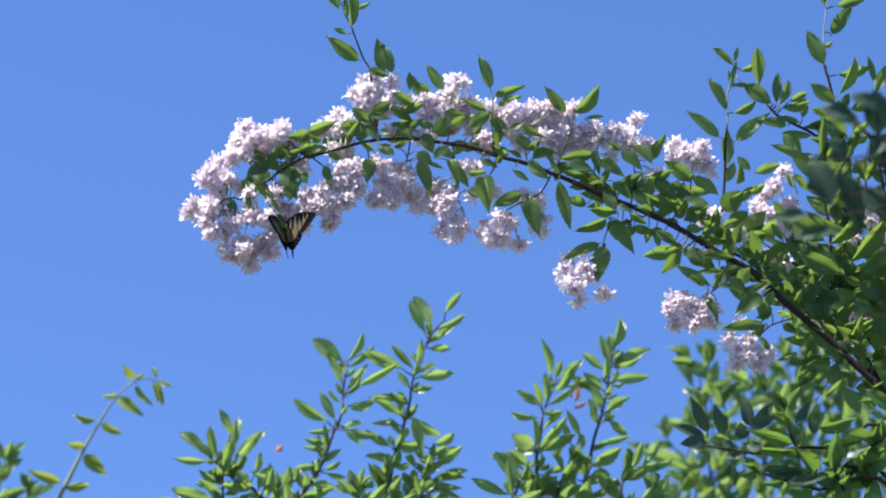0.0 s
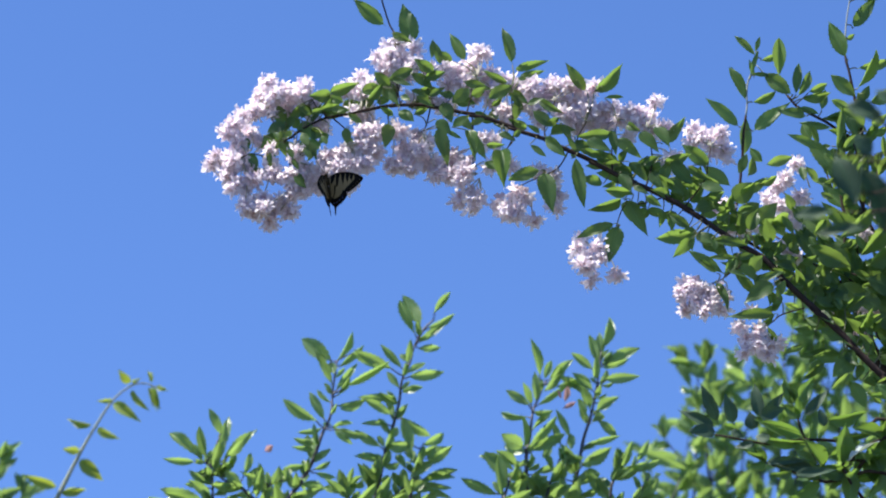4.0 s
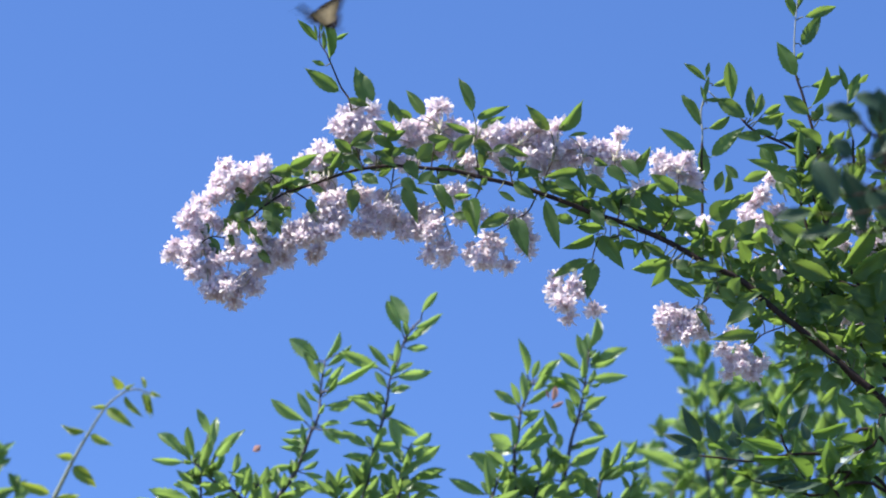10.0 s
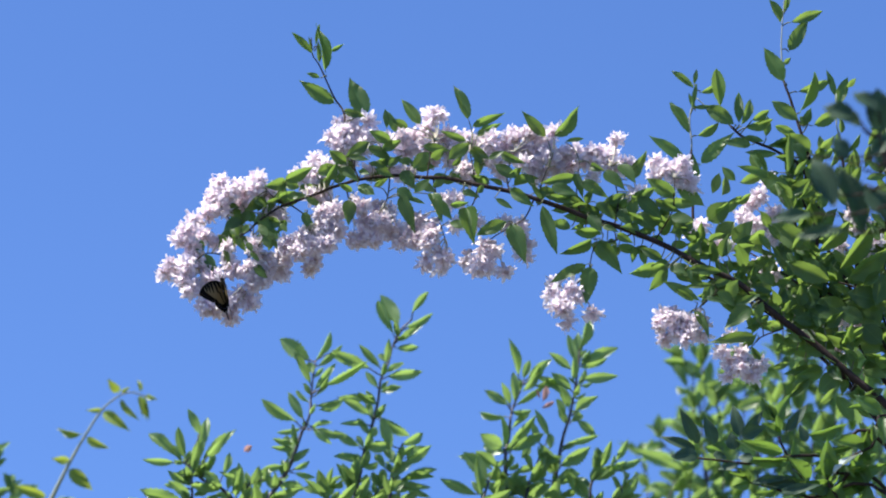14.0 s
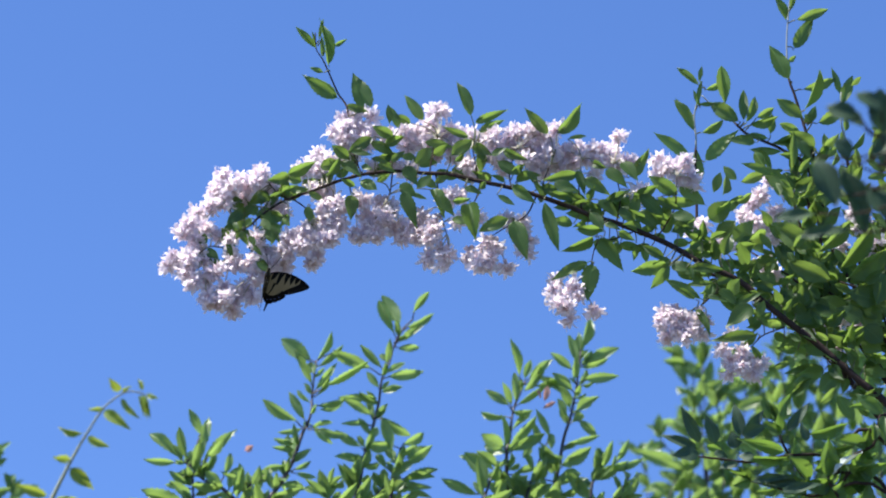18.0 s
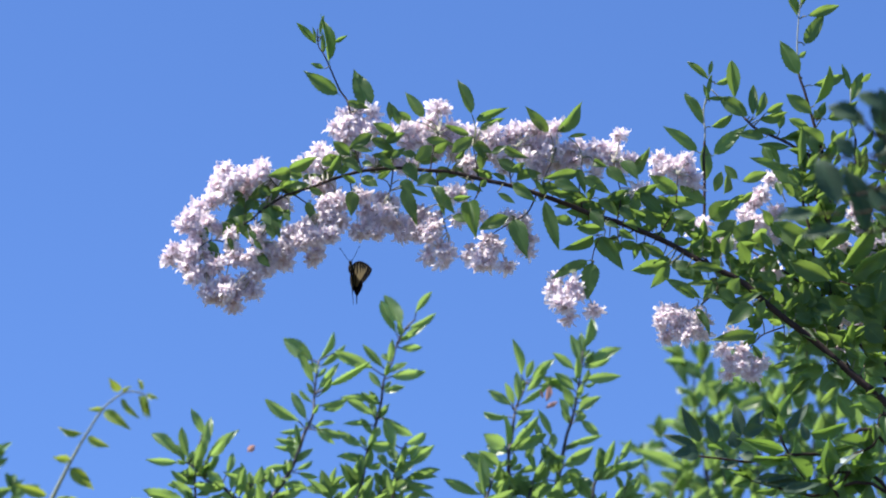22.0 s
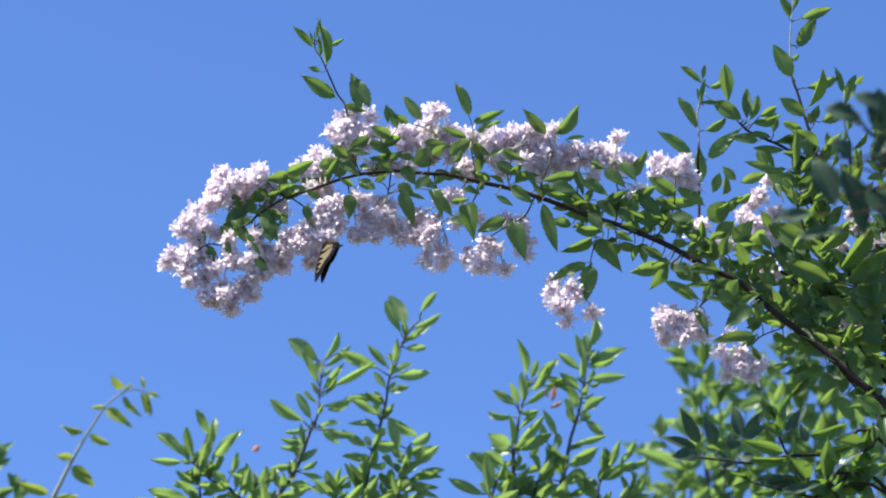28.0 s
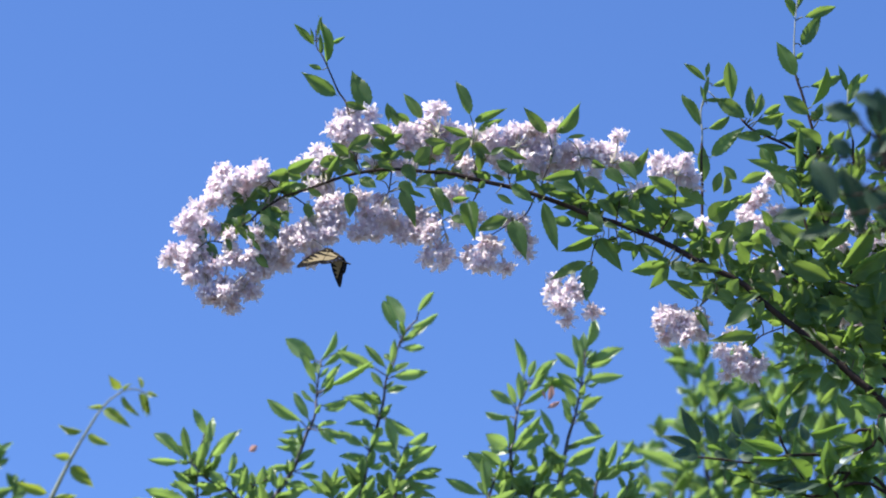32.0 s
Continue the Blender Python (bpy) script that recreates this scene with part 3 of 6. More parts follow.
CREST_LOW = [(-0.058, 3.458, -0.085, 3.472, 0.014, 1), (-0.082, 3.458, -0.113, 3.436, 0.015, 0), (-0.088, 3.455, -0.059, 3.439, 0.014, 0), (-0.071, 3.446, -0.046, 3.46, 0.012, 1),
    (-0.11, 3.43, -0.132, 3.447, 0.014, 1), (-0.137, 3.407, -0.122, 3.431, 0.013, 1), (-0.185, 3.408, -0.149, 3.424, 0.015, 1), (-0.181, 3.411, -0.208, 3.403, 0.017, 1),
    (-0.192, 3.391, -0.171, 3.4, 0.009, 1), (-0.181, 3.387, -0.158, 3.388, 0.01, 0), (-0.16, 3.39, -0.141, 3.38, 0.009, 0), (-0.121, 3.427, -0.096, 3.402, 0.015, 0),
    (-0.099, 3.404, -0.078, 3.388, 0.015, 0), (-0.108, 3.385, -0.109, 3.349, 0.017, 0)]
CREST_MID = [(-0.103, 3.391, -0.121, 3.4, 0.008, 1), (-0.112, 3.437, -0.084, 3.428, 0.008, 0), (-0.085, 3.43, -0.061, 3.425, 0.008, 0), (-0.063, 3.422, -0.045, 3.44, 0.009, 0),
    (-0.046, 3.422, -0.031, 3.394, 0.017, 0), (-0.013, 3.443, -0.033, 3.422, 0.016, 0), (-0.052, 3.396, -0.031, 3.378, 0.015, 0), (-0.049, 3.385, -0.031, 3.336, 0.017, 0),
    (-0.041, 3.385, -0.019, 3.376, 0.006, 0), (-0.032, 3.387, -0.013, 3.405, 0.013, 0), (0.032, 3.454, -0.001, 3.465, 0.009, 1), (-0.023, 3.45, 0.014, 3.443, 0.011, 0),
    (-0.012, 3.431, 0.006, 3.444, 0.012, 1), (0.008, 3.43, 0.035, 3.453, 0.017, 0)]
CREST_RIGHT = [(0.036, 3.453, 0.059, 3.433, 0.011, 1), (0.033, 3.449, 0.053, 3.427, 0.009, 0), (0.045, 3.439, 0.044, 3.415, 0.012, 0), (0.013, 3.424, 0.026, 3.438, 0.008, 1),
    (0.07, 3.44, 0.101, 3.422, 0.011, 1), (0.056, 3.43, 0.077, 3.437, 0.009, 0), (0.063, 3.424, 0.09, 3.404, 0.015, 0), (0.08, 3.407, 0.097, 3.419, 0.01, 1),
    (0.1, 3.416, 0.113, 3.393, 0.01, 0), (0.161, 3.41, 0.117, 3.403, 0.014, 1), (0.107, 3.4, 0.12, 3.382, 0.008, 0), (-0.027, 3.404, -0.007, 3.389, 0.012, 0),
    (-0.011, 3.4, 0.006, 3.408, 0.009, 0), (0.024, 3.393, 0.046, 3.383, 0.01, 0)]
BELOW = [(-0.013, 3.388, 0.001, 3.344, 0.015, 1), (-0.009, 3.375, 0.013, 3.347, 0.015, 0), (0.009, 3.368, 0.033, 3.374, 0.008, 1), (0.009, 3.35, 0.03, 3.342, 0.012, 0),
    (0.03, 3.368, 0.038, 3.314, 0.022, 1), (0.079, 3.345, 0.041, 3.328, 0.017, 0), (0.081, 3.346, 0.098, 3.292, 0.022, 0), (0.118, 3.37, 0.135, 3.304, 0.016, 0),
    (0.08, 3.387, 0.109, 3.359, 0.014, 1), (0.063, 3.379, 0.084, 3.364, 0.008, 0), (0.043, 3.382, 0.05, 3.397, 0.008, 1), (-0.079, 3.397, -0.062, 3.405, 0.008, 1),
    (-0.078, 3.418, -0.055, 3.407, 0.01, 0), (-0.097, 3.418, -0.083, 3.409, 0.008, 0)]
STEM_RIGHT = [(0.129, 3.397, 0.162, 3.382, 0.015, 0), (0.126, 3.384, 0.158, 3.375, 0.01, 1), (0.158, 3.416, 0.168, 3.382, 0.011, 1), (0.164, 3.404, 0.198, 3.382, 0.016, 0),
    (0.177, 3.427, 0.195, 3.416, 0.01, 1), (0.192, 3.416, 0.218, 3.389, 0.017, 0), (0.211, 3.424, 0.23, 3.394, 0.017, 0), (0.223, 3.379, 0.256, 3.395, 0.014, 1),
    (0.252, 3.381, 0.285, 3.365, 0.011, 1), (0.23, 3.384, 0.26, 3.355, 0.019, 0), (0.182, 3.379, 0.209, 3.356, 0.015, 0), (0.21, 3.372, 0.226, 3.344, 0.017, 0),
    (0.23, 3.365, 0.253, 3.34, 0.018, 0), (0.268, 3.356, 0.297, 3.347, 0.015, 0)]
STEM_FOOT = [(0.187, 3.336, 0.156, 3.339, 0.014, 1), (0.178, 3.324, 0.137, 3.305, 0.014, 1), (0.182, 3.327, 0.211, 3.283, 0.018, 1), (0.172, 3.356, 0.188, 3.33, 0.015, 0),
    (0.189, 3.346, 0.209, 3.335, 0.008, 0), (0.205, 3.33, 0.225, 3.317, 0.01, 1), (0.174, 3.293, 0.167, 3.24, 0.021, 0), (0.171, 3.293, 0.125, 3.268, 0.015, 0),
    (0.264, 3.293, 0.219, 3.285, 0.019, 1), (0.26, 3.296, 0.232, 3.316, 0.012, 1), (0.262, 3.284, 0.241, 3.257, 0.015, 1), (0.267, 3.292, 0.286, 3.277, 0.015, 0),
    (0.284, 3.284, 0.328, 3.281, 0.013, 0), (0.268, 3.292, 0.302, 3.28, 0.016, 0)]
HANGING_LEAVES = [(0.302, 3.242, 0.258, 3.266, 0.014, 0), (0.293, 3.238, 0.269, 3.259, 0.008, 1), (0.303, 3.245, 0.332, 3.232, 0.007, 0), (0.292, 3.233, 0.309, 3.192, 0.012, 1),
    (0.317, 3.262, 0.282, 3.262, 0.008, 0), (0.316, 3.259, 0.337, 3.265, 0.009, 0), (0.32, 3.255, 0.343, 3.233, 0.015, 0), (0.33, 3.248, 0.346, 3.27, 0.018, 1),
    (0.339, 3.236, 0.373, 3.247, 0.01, 0), (0.36, 3.234, 0.326, 3.203, 0.022, 0), (0.364, 3.194, 0.306, 3.188, 0.014, 0), (0.288, 3.28, 0.29, 3.262, 0.006, 0),
    (0.364, 3.218, 0.373, 3.24, 0.011, 0), (0.34, 3.237, 0.361, 3.234, 0.007, 0)]
HOOK_LEAVES = [(-0.21, 3.397, -0.231, 3.38, 0.018, 1), (-0.209, 3.396, -0.216, 3.379, 0.013, 0), (-0.238, 3.384, -0.251, 3.382, 0.015, 0), (-0.225, 3.379, -0.236, 3.364, 0.014, 0),
    (-0.235, 3.368, -0.256, 3.352, 0.019, 0), (-0.244, 3.357, -0.262, 3.334, 0.019, 0), (-0.261, 3.347, -0.249, 3.336, 0.011, 0), (-0.217, 3.376, -0.195, 3.349, 0.018, 0),
    (-0.204, 3.365, -0.183, 3.36, 0.017, 1), (-0.196, 3.357, -0.204, 3.328, 0.021, 0), (-0.182, 3.365, -0.193, 3.349, 0.01, 1), (-0.278, 3.327, -0.293, 3.348, 0.017, 1),
    (-0.278, 3.328, -0.264, 3.302, 0.014, 0), (-0.258, 3.309, -0.278, 3.301, 0.014, 0)]
HOOK_SHADE = [(-0.254, 3.329, -0.247, 3.305, 0.008, 0), (-0.221, 3.306, -0.204, 3.293, 0.01, 0), (-0.221, 3.322, -0.214, 3.334, 0.012, 1), (-0.23, 3.357, -0.243, 3.345, 0.008, 0),
    (-0.228, 3.347, -0.24, 3.341, 0.007, 0), (-0.211, 3.359, -0.222, 3.369, 0.008, 0), (-0.217, 3.346, -0.224, 3.323, 0.01, 0), (-0.22, 3.388, -0.203, 3.379, 0.01, 0),
    (-0.255, 3.321, -0.24, 3.331, 0.008, 0), (-0.16, 3.372, -0.157, 3.348, 0.014, 0), (-0.152, 3.366, -0.16, 3.345, 0.011, 0), (-0.194, 3.392, -0.205, 3.379, 0.008, 0),
    (-0.236, 3.343, -0.244, 3.329, 0.008, 0), (-0.215, 3.35, -0.205, 3.333, 0.014, 0)]
HOOK_DARK = [(-0.235, 3.348, -0.244, 3.336, 0.008, 0), (-0.224, 3.346, -0.231, 3.333, 0.008, 0), (-0.238, 3.328, -0.227, 3.311, 0.009, 0), (-0.227, 3.322, -0.219, 3.308, 0.008, 0),
    (-0.213, 3.345, -0.202, 3.328, 0.011, 0), (-0.203, 3.341, -0.191, 3.316, 0.01, 0), (-0.188, 3.349, -0.18, 3.336, 0.008, 0), (-0.219, 3.293, -0.202, 3.279, 0.009, 0),
    (-0.223, 3.316, -0.212, 3.301, 0.007, 0), (-0.208, 3.328, -0.198, 3.312, 0.008, 0), (-0.245, 3.339, -0.238, 3.327, 0.007, 0), (-0.196, 3.33, -0.202, 3.315, 0.007, 0)]
for leaves, near in ((TOP_SHOOT, 0.012), (CROWN, 0.006), (CREST_LOW, -0.014), (CREST_MID, -0.016), (CREST_RIGHT, -0.010), (BELOW, -0.020),
                     (STEM_RIGHT, -0.006), (STEM_FOOT, -0.012), (HANGING_LEAVES, -0.022), (HOOK_LEAVES, 0.0), (HOOK_SHADE, -0.004), (HOOK_DARK, -0.030)):
    slim = 0.85 if leaves in (HOOK_LEAVES, HOOK_SHADE) else 1.0
    for x0, z0, x1, z1, w, sunny in leaves:
        y = DEPTH + near + rng.uniform(-0.008, 0.008)
        hold(blade(branch, SHRUB_LEAVES if sunny else FLAT_LEAVES, rng, (x0, y, z0), (x1, y + rng.uniform(-0.008, 0.008), z1), w * slim, leaf_face(rng, sunny)))
        base, root = Vector((x0, y, z0)), nearest(x0, z0)
        if 0.006 < (root - base).length < 0.09:
            line = smooth_path([root - base, (root - base) * 0.5 + Vector((0.003, 0, 0.003)), Vector((0, 0, 0))], 3)
            hold(part("leaf_stalk", mesh_of("leaf_stalk", *tube(line, 0.0008, 0.0006, 5), PEDICEL), branch, Matrix.Translation(base - BASE)))
for i in range(8, len(stem_line) - 2):
    p = stem_line[i]
    for k in range(4 if p.x > 0.16 else 1 if i % 2 else 0):
        a = rng.uniform(0, 6.28)
        up = k % 3 != 2
        d = Vector((math.cos(a), rng.uniform(-0.6, 0.4), math.sin(a) * 0.7)).normalized()
        d.z = abs(d.z) * 0.8 if up else -abs(d.z)
        d.normalize()
        q = p + Vector((rng.uniform(-0.012, 0.012), rng.uniform(-0.004, 0.030), rng.uniform(0.004, 0.040 if p.x > 0.2 else 0.026) if up else rng.uniform(-0.020, -0.002)))
        long_now = rng.uniform(0.019, 0.034)
        hold(blade(branch, SHRUB_LEAVES, rng, q, q + d * long_now, long_now * rng.uniform(0.38, 0.52), leaf_face(rng, rng.random() < 0.45)))
        if k % 2 == 0:
            line = smooth_path([p - q, (p - q) * 0.5 + Vector((0.002, 0, 0.002)), Vector((0, 0, 0))], 2)
            hold(part("leaf_stalk", mesh_of("leaf_stalk", *tube(line, 0.0008, 0.0006, 4), PEDICEL), branch, Matrix.Translation(q - BASE)))

# ---- leafy canes behind and beside the branch ----
TALL = [[(0.479, 3.204), (0.464, 3.433), (0.454, 3.484), (0.444, 3.528), (0.437, 3.559), (0.431, 3.582), (0.43, 3.613), (0.432, 3.648), (0.439, 3.704)],
    [(0.472, 3.195), (0.355, 3.302), (0.31, 3.334), (0.311, 3.395), (0.312, 3.433), (0.312, 3.471), (0.314, 3.501), (0.313, 3.532), (0.321, 3.563), (0.324, 3.578)],
    [(0.466, 3.365), (0.45, 3.456), (0.42, 3.484), (0.396, 3.497), (0.376, 3.507), (0.363, 3.521), (0.353, 3.532), (0.335, 3.547), (0.323, 3.56)],
    [(0.519, 3.204), (0.508, 3.38), (0.497, 3.463), (0.497, 3.494), (0.492, 3.52), (0.494, 3.563)],
    [(0.472, 3.204), (0.439, 3.365), (0.429, 3.418), (0.433, 3.44), (0.446, 3.505)]]
TALL = [[(x, DEPTH + 0.08, z) for x, z in run] for run in TALL]
MIDDLE = ([[(0.553, 3.933, 3.207), (0.452, 3.923, 3.297), (0.394, 3.92, 3.357), (0.371, 3.929, 3.418), (0.36, 3.907, 3.456)],
    [(0.562, 3.968, 3.257), (0.501, 3.96, 3.348), (0.456, 3.977, 3.409), (0.439, 3.985, 3.455)],
    [(0.563, 3.911, 3.202), (0.52, 3.901, 3.333), (0.497, 3.914, 3.394), (0.493, 3.914, 3.431)],
    [(0.555, 3.918, 3.26), (0.535, 3.913, 3.364), (0.531, 3.914, 3.431), (0.531, 3.918, 3.484)],
    [(0.53, 3.943, 3.243), (0.48, 3.947, 3.295), (0.435, 3.924, 3.333), (0.417, 3.946, 3.371)],
    [(0.562, 3.931, 3.314), (0.548, 3.921, 3.404), (0.549, 3.937, 3.464)],
    [(0.487, 3.929, 3.237), (0.424, 3.911, 3.297), (0.36, 3.92, 3.35), (0.335, 3.915, 3.388)]]
    + [[(0.492, 3.951, 3.247), (0.443, 3.95, 3.329), (0.386, 3.967, 3.383), (0.337, 3.967, 3.445)]])
LOW = [[(0.581, 4.009, 3.15), (0.535, 4.009, 3.267), (0.502, 4.019, 3.297)],
    [(0.58, 3.991, 3.17), (0.534, 3.969, 3.309), (0.494, 3.978, 3.333)],
    [(0.57, 3.918, 3.145), (0.525, 3.929, 3.26), (0.521, 3.933, 3.326)],
    [(0.579, 3.892, 3.147), (0.533, 3.883, 3.247), (0.502, 3.889, 3.276), (0.469, 3.892, 3.291)],
    [(0.592, 3.968, 3.164), (0.528, 3.969, 3.237), (0.49, 3.958, 3.267), (0.45, 3.967, 3.296)],
    [(0.589, 3.942, 3.2), (0.555, 3.926, 3.294), (0.536, 3.925, 3.331), (0.532, 3.925, 3.361)],
    [(0.55, 3.93, 3.198), (0.485, 3.944, 3.242), (0.44, 3.955, 3.271), (0.421, 3.944, 3.301)]]
canes, cane_lines = [], []
rng = random.Random(5)
for runs, sway, label in ((TALL, 1.0, "tall slender cane with bright green pointed leaves against the sky"),
                          (MIDDLE, 0.0, "leafy green cane crowded among others of the shrub"),
                          (LOW, 0.0, "dark shaded leafy cane low in the shrub")):
    for pts in runs:
        ob = thing("leafy_cane", HEART, label, "cane", "leafy canes of the flowering shrub")
        whole = smooth_path([PIVOT, *pts], 5)
        if sway == 0.0:
            whole = [q for q in whole if q.z < (3.345 if q.x < 0.42 else 3.49)]
        cut = int(len(whole) * 0.66) if sway == 1.0 else len(whole)
        part("stem", mesh_of("stem", *tube([q - HEART for q in whole[:cut + 1]], 0.0023, 0.0023 - 0.0012 * cut / len(whole), 7), BARK), ob)
        if cut < len(whole):
            part("young_stem", mesh_of("young_stem", *tube([q - HEART for q in whole[cut:]], 0.0012, 0.0007, 7), PALE_BARK), ob, None, "pale downy young stem")
        cane_lines.append(whole[5:])
        leafy = [q for q in whole[5:] if q.z < (3.345 if q.x < 0.42 else 3.49)]
        if len(leafy) > 3:
            # The lighter lit green, mixed in at random, brightens the middle canes.
            grow(ob, rng, leafy, SHRUB_LEAVES + LIT_SHOOT_LEAVES if runs is MIDDLE else SHRUB_LEAVES, 0.040 if runs is LOW else 0.026, 0.040, 0.38, 58, True, 0.12, tip=sway == 0.0)
        canes.append((ob, 1.0 if sway == 1.0 else 0.8 if runs is MIDDLE else 0.5))
FIRST_SHOOT = [(0.432, 3.661, 0.418, 3.692, 0.012, 1), (0.437, 3.678, 0.445, 3.705, 0.007, 1), (0.442, 3.659, 0.484, 3.677, 0.013, 1), (0.439, 3.623, 0.467, 3.671, 0.017, 0),
    (0.431, 3.574, 0.408, 3.624, 0.02, 1), (0.432, 3.608, 0.442, 3.617, 0.007, 1), (0.447, 3.569, 0.49, 3.586, 0.013, 1), (0.447, 3.533, 0.467, 3.586, 0.014, 1),
    (0.446, 3.523, 0.414, 3.551, 0.017, 1), (0.447, 3.523, 0.462, 3.538, 0.011, 0), (0.494, 3.564, 0.485, 3.602, 0.009, 0), (0.493, 3.546, 0.51, 3.588, 0.014, 0),
    (0.506, 3.57, 0.519, 3.581, 0.008, 1), (0.462, 3.52, 0.502, 3.545, 0.016, 1), (0.451, 3.518, 0.462, 3.545, 0.01, 0)]
SECOND_SHOOT = [(0.321, 3.569, 0.293, 3.595, 0.009, 1), (0.32, 3.577, 0.325, 3.601, 0.006, 0), (0.315, 3.541, 0.323, 3.577, 0.006, 0), (0.328, 3.569, 0.35, 3.579, 0.009, 1),
    (0.313, 3.511, 0.289, 3.554, 0.014, 1), (0.309, 3.535, 0.291, 3.561, 0.005, 0), (0.32, 3.509, 0.348, 3.526, 0.012, 1), (0.323, 3.473, 0.367, 3.515, 0.018, 0),
    (0.306, 3.473, 0.262, 3.509, 0.016, 0), (0.312, 3.434, 0.313, 3.488, 0.017, 1), (0.321, 3.547, 0.314, 3.571, 0.006, 0)]
THIRD_SHOOT = [(0.351, 3.544, 0.348, 3.597, 0.017, 1), (0.343, 3.544, 0.317, 3.546, 0.006, 0), (0.368, 3.519, 0.332, 3.548, 0.019, 1), (0.387, 3.492, 0.349, 3.498, 0.014, 0),
    (0.372, 3.519, 0.374, 3.564, 0.012, 0), (0.376, 3.522, 0.389, 3.559, 0.012, 1), (0.379, 3.519, 0.415, 3.529, 0.014, 1), (0.375, 3.504, 0.402, 3.5, 0.009, 0),
    (0.405, 3.507, 0.408, 3.534, 0.011, 0), (0.41, 3.496, 0.445, 3.507, 0.012, 1), (0.459, 3.483, 0.425, 3.504, 0.02, 1), (0.388, 3.526, 0.41, 3.538, 0.011, 1)]
SHOOT_FILL = [(0.448, 3.503, 0.406, 3.494, 0.011, 1), (0.432, 3.497, 0.462, 3.482, 0.014, 1), (0.431, 3.436, 0.431, 3.494, 0.012, 1), (0.436, 3.454, 0.45, 3.486, 0.01, 0),
    (0.43, 3.436, 0.448, 3.459, 0.01, 1), (0.389, 3.484, 0.404, 3.455, 0.009, 1), (0.419, 3.484, 0.379, 3.488, 0.01, 1), (0.466, 3.481, 0.488, 3.494, 0.011, 1),
    (0.471, 3.477, 0.469, 3.502, 0.009, 1), (0.489, 3.496, 0.496, 3.516, 0.008, 1), (0.497, 3.477, 0.519, 3.504, 0.008, 1), (0.523, 3.462, 0.529, 3.485, 0.009, 1),
    (0.443, 3.507, 0.417, 3.522, 0.011, 1), (0.456, 3.52, 0.448, 3.533, 0.009, 1), (0.457, 3.526, 0.462, 3.545, 0.008, 0), (0.419, 3.456, 0.402, 3.453, 0.007, 0)]
for k, leaves in enumerate((FIRST_SHOOT, SECOND_SHOOT, THIRD_SHOOT, SHOOT_FILL)):
    for x0, z0, x1, z1, w, sunny in leaves:
        y = DEPTH + 0.08 + rng.uniform(-0.010, 0.010)
        owner = canes[k][0] if k < 3 else canes[4][0]
        # Sun is put into the colour: sunny blades paler, the rest shrub green.
        blade(owner, LIT_SHOOT_LEAVES if sunny else FLAT_LEAVES, rng, (x0, y, z0), (x1, y + rng.uniform(-0.006, 0.006), z1), w, leaf_face(rng, sunny))
        base = Vector((x0, y, z0))
        root = min(cane_lines[k if k < 3 else 4], key=lambda q: (q - base).length)
        if 0.004 < (root - base).length < 0.035:
            line = smooth_path([root - HEART, root.lerp(base, 0.5) - HEART + Vector((0.002, 0, 0.002)), base - HEART], 3)
            part("leaf_stalk", mesh_of("leaf_stalk", *tube(line, 0.0009, 0.0007, 5), PEDICEL), owner)
SHRUB_UPPER = [(0.419, 3.418, 0.423, 3.468, 0.011, 1), (0.425, 3.411, 0.441, 3.429, 0.009, 1), (0.419, 3.389, 0.381, 3.435, 0.02, 0), (0.434, 3.389, 0.447, 3.413, 0.008, 1),
    (0.417, 3.392, 0.404, 3.404, 0.009, 1), (0.39, 3.426, 0.378, 3.452, 0.012, 1), (0.46, 3.451, 0.477, 3.463, 0.012, 1), (0.485, 3.466, 0.485, 3.486, 0.008, 1),
    (0.493, 3.433, 0.5, 3.448, 0.008, 1), (0.511, 3.433, 0.518, 3.452, 0.01, 1), (0.515, 3.451, 0.534, 3.475, 0.013, 1), (0.448, 3.389, 0.457, 3.395, 0.008, 1),
    (0.458, 3.377, 0.456, 3.395, 0.008, 1), (0.399, 3.415, 0.359, 3.429, 0.012, 0), (0.431, 3.465, 0.444, 3.44, 0.013, 0)]
SHRUB_MIDDLE = [(0.321, 3.389, 0.331, 3.419, 0.012, 0), (0.332, 3.383, 0.337, 3.417, 0.014, 1), (0.349, 3.399, 0.333, 3.42, 0.011, 1), (0.353, 3.403, 0.385, 3.417, 0.013, 1),
    (0.314, 3.381, 0.28, 3.407, 0.017, 0), (0.304, 3.378, 0.256, 3.383, 0.013, 1), (0.315, 3.359, 0.357, 3.388, 0.013, 1), (0.345, 3.374, 0.367, 3.388, 0.01, 1),
    (0.314, 3.352, 0.342, 3.378, 0.025, 0), (0.344, 3.33, 0.369, 3.356, 0.022, 0), (0.324, 3.337, 0.348, 3.363, 0.021, 0), (0.261, 3.377, 0.243, 3.351, 0.024, 0),
    (0.3, 3.352, 0.27, 3.365, 0.019, 0), (0.29, 3.347, 0.269, 3.333, 0.017, 0), (0.36, 3.322, 0.381, 3.336, 0.018, 1)]
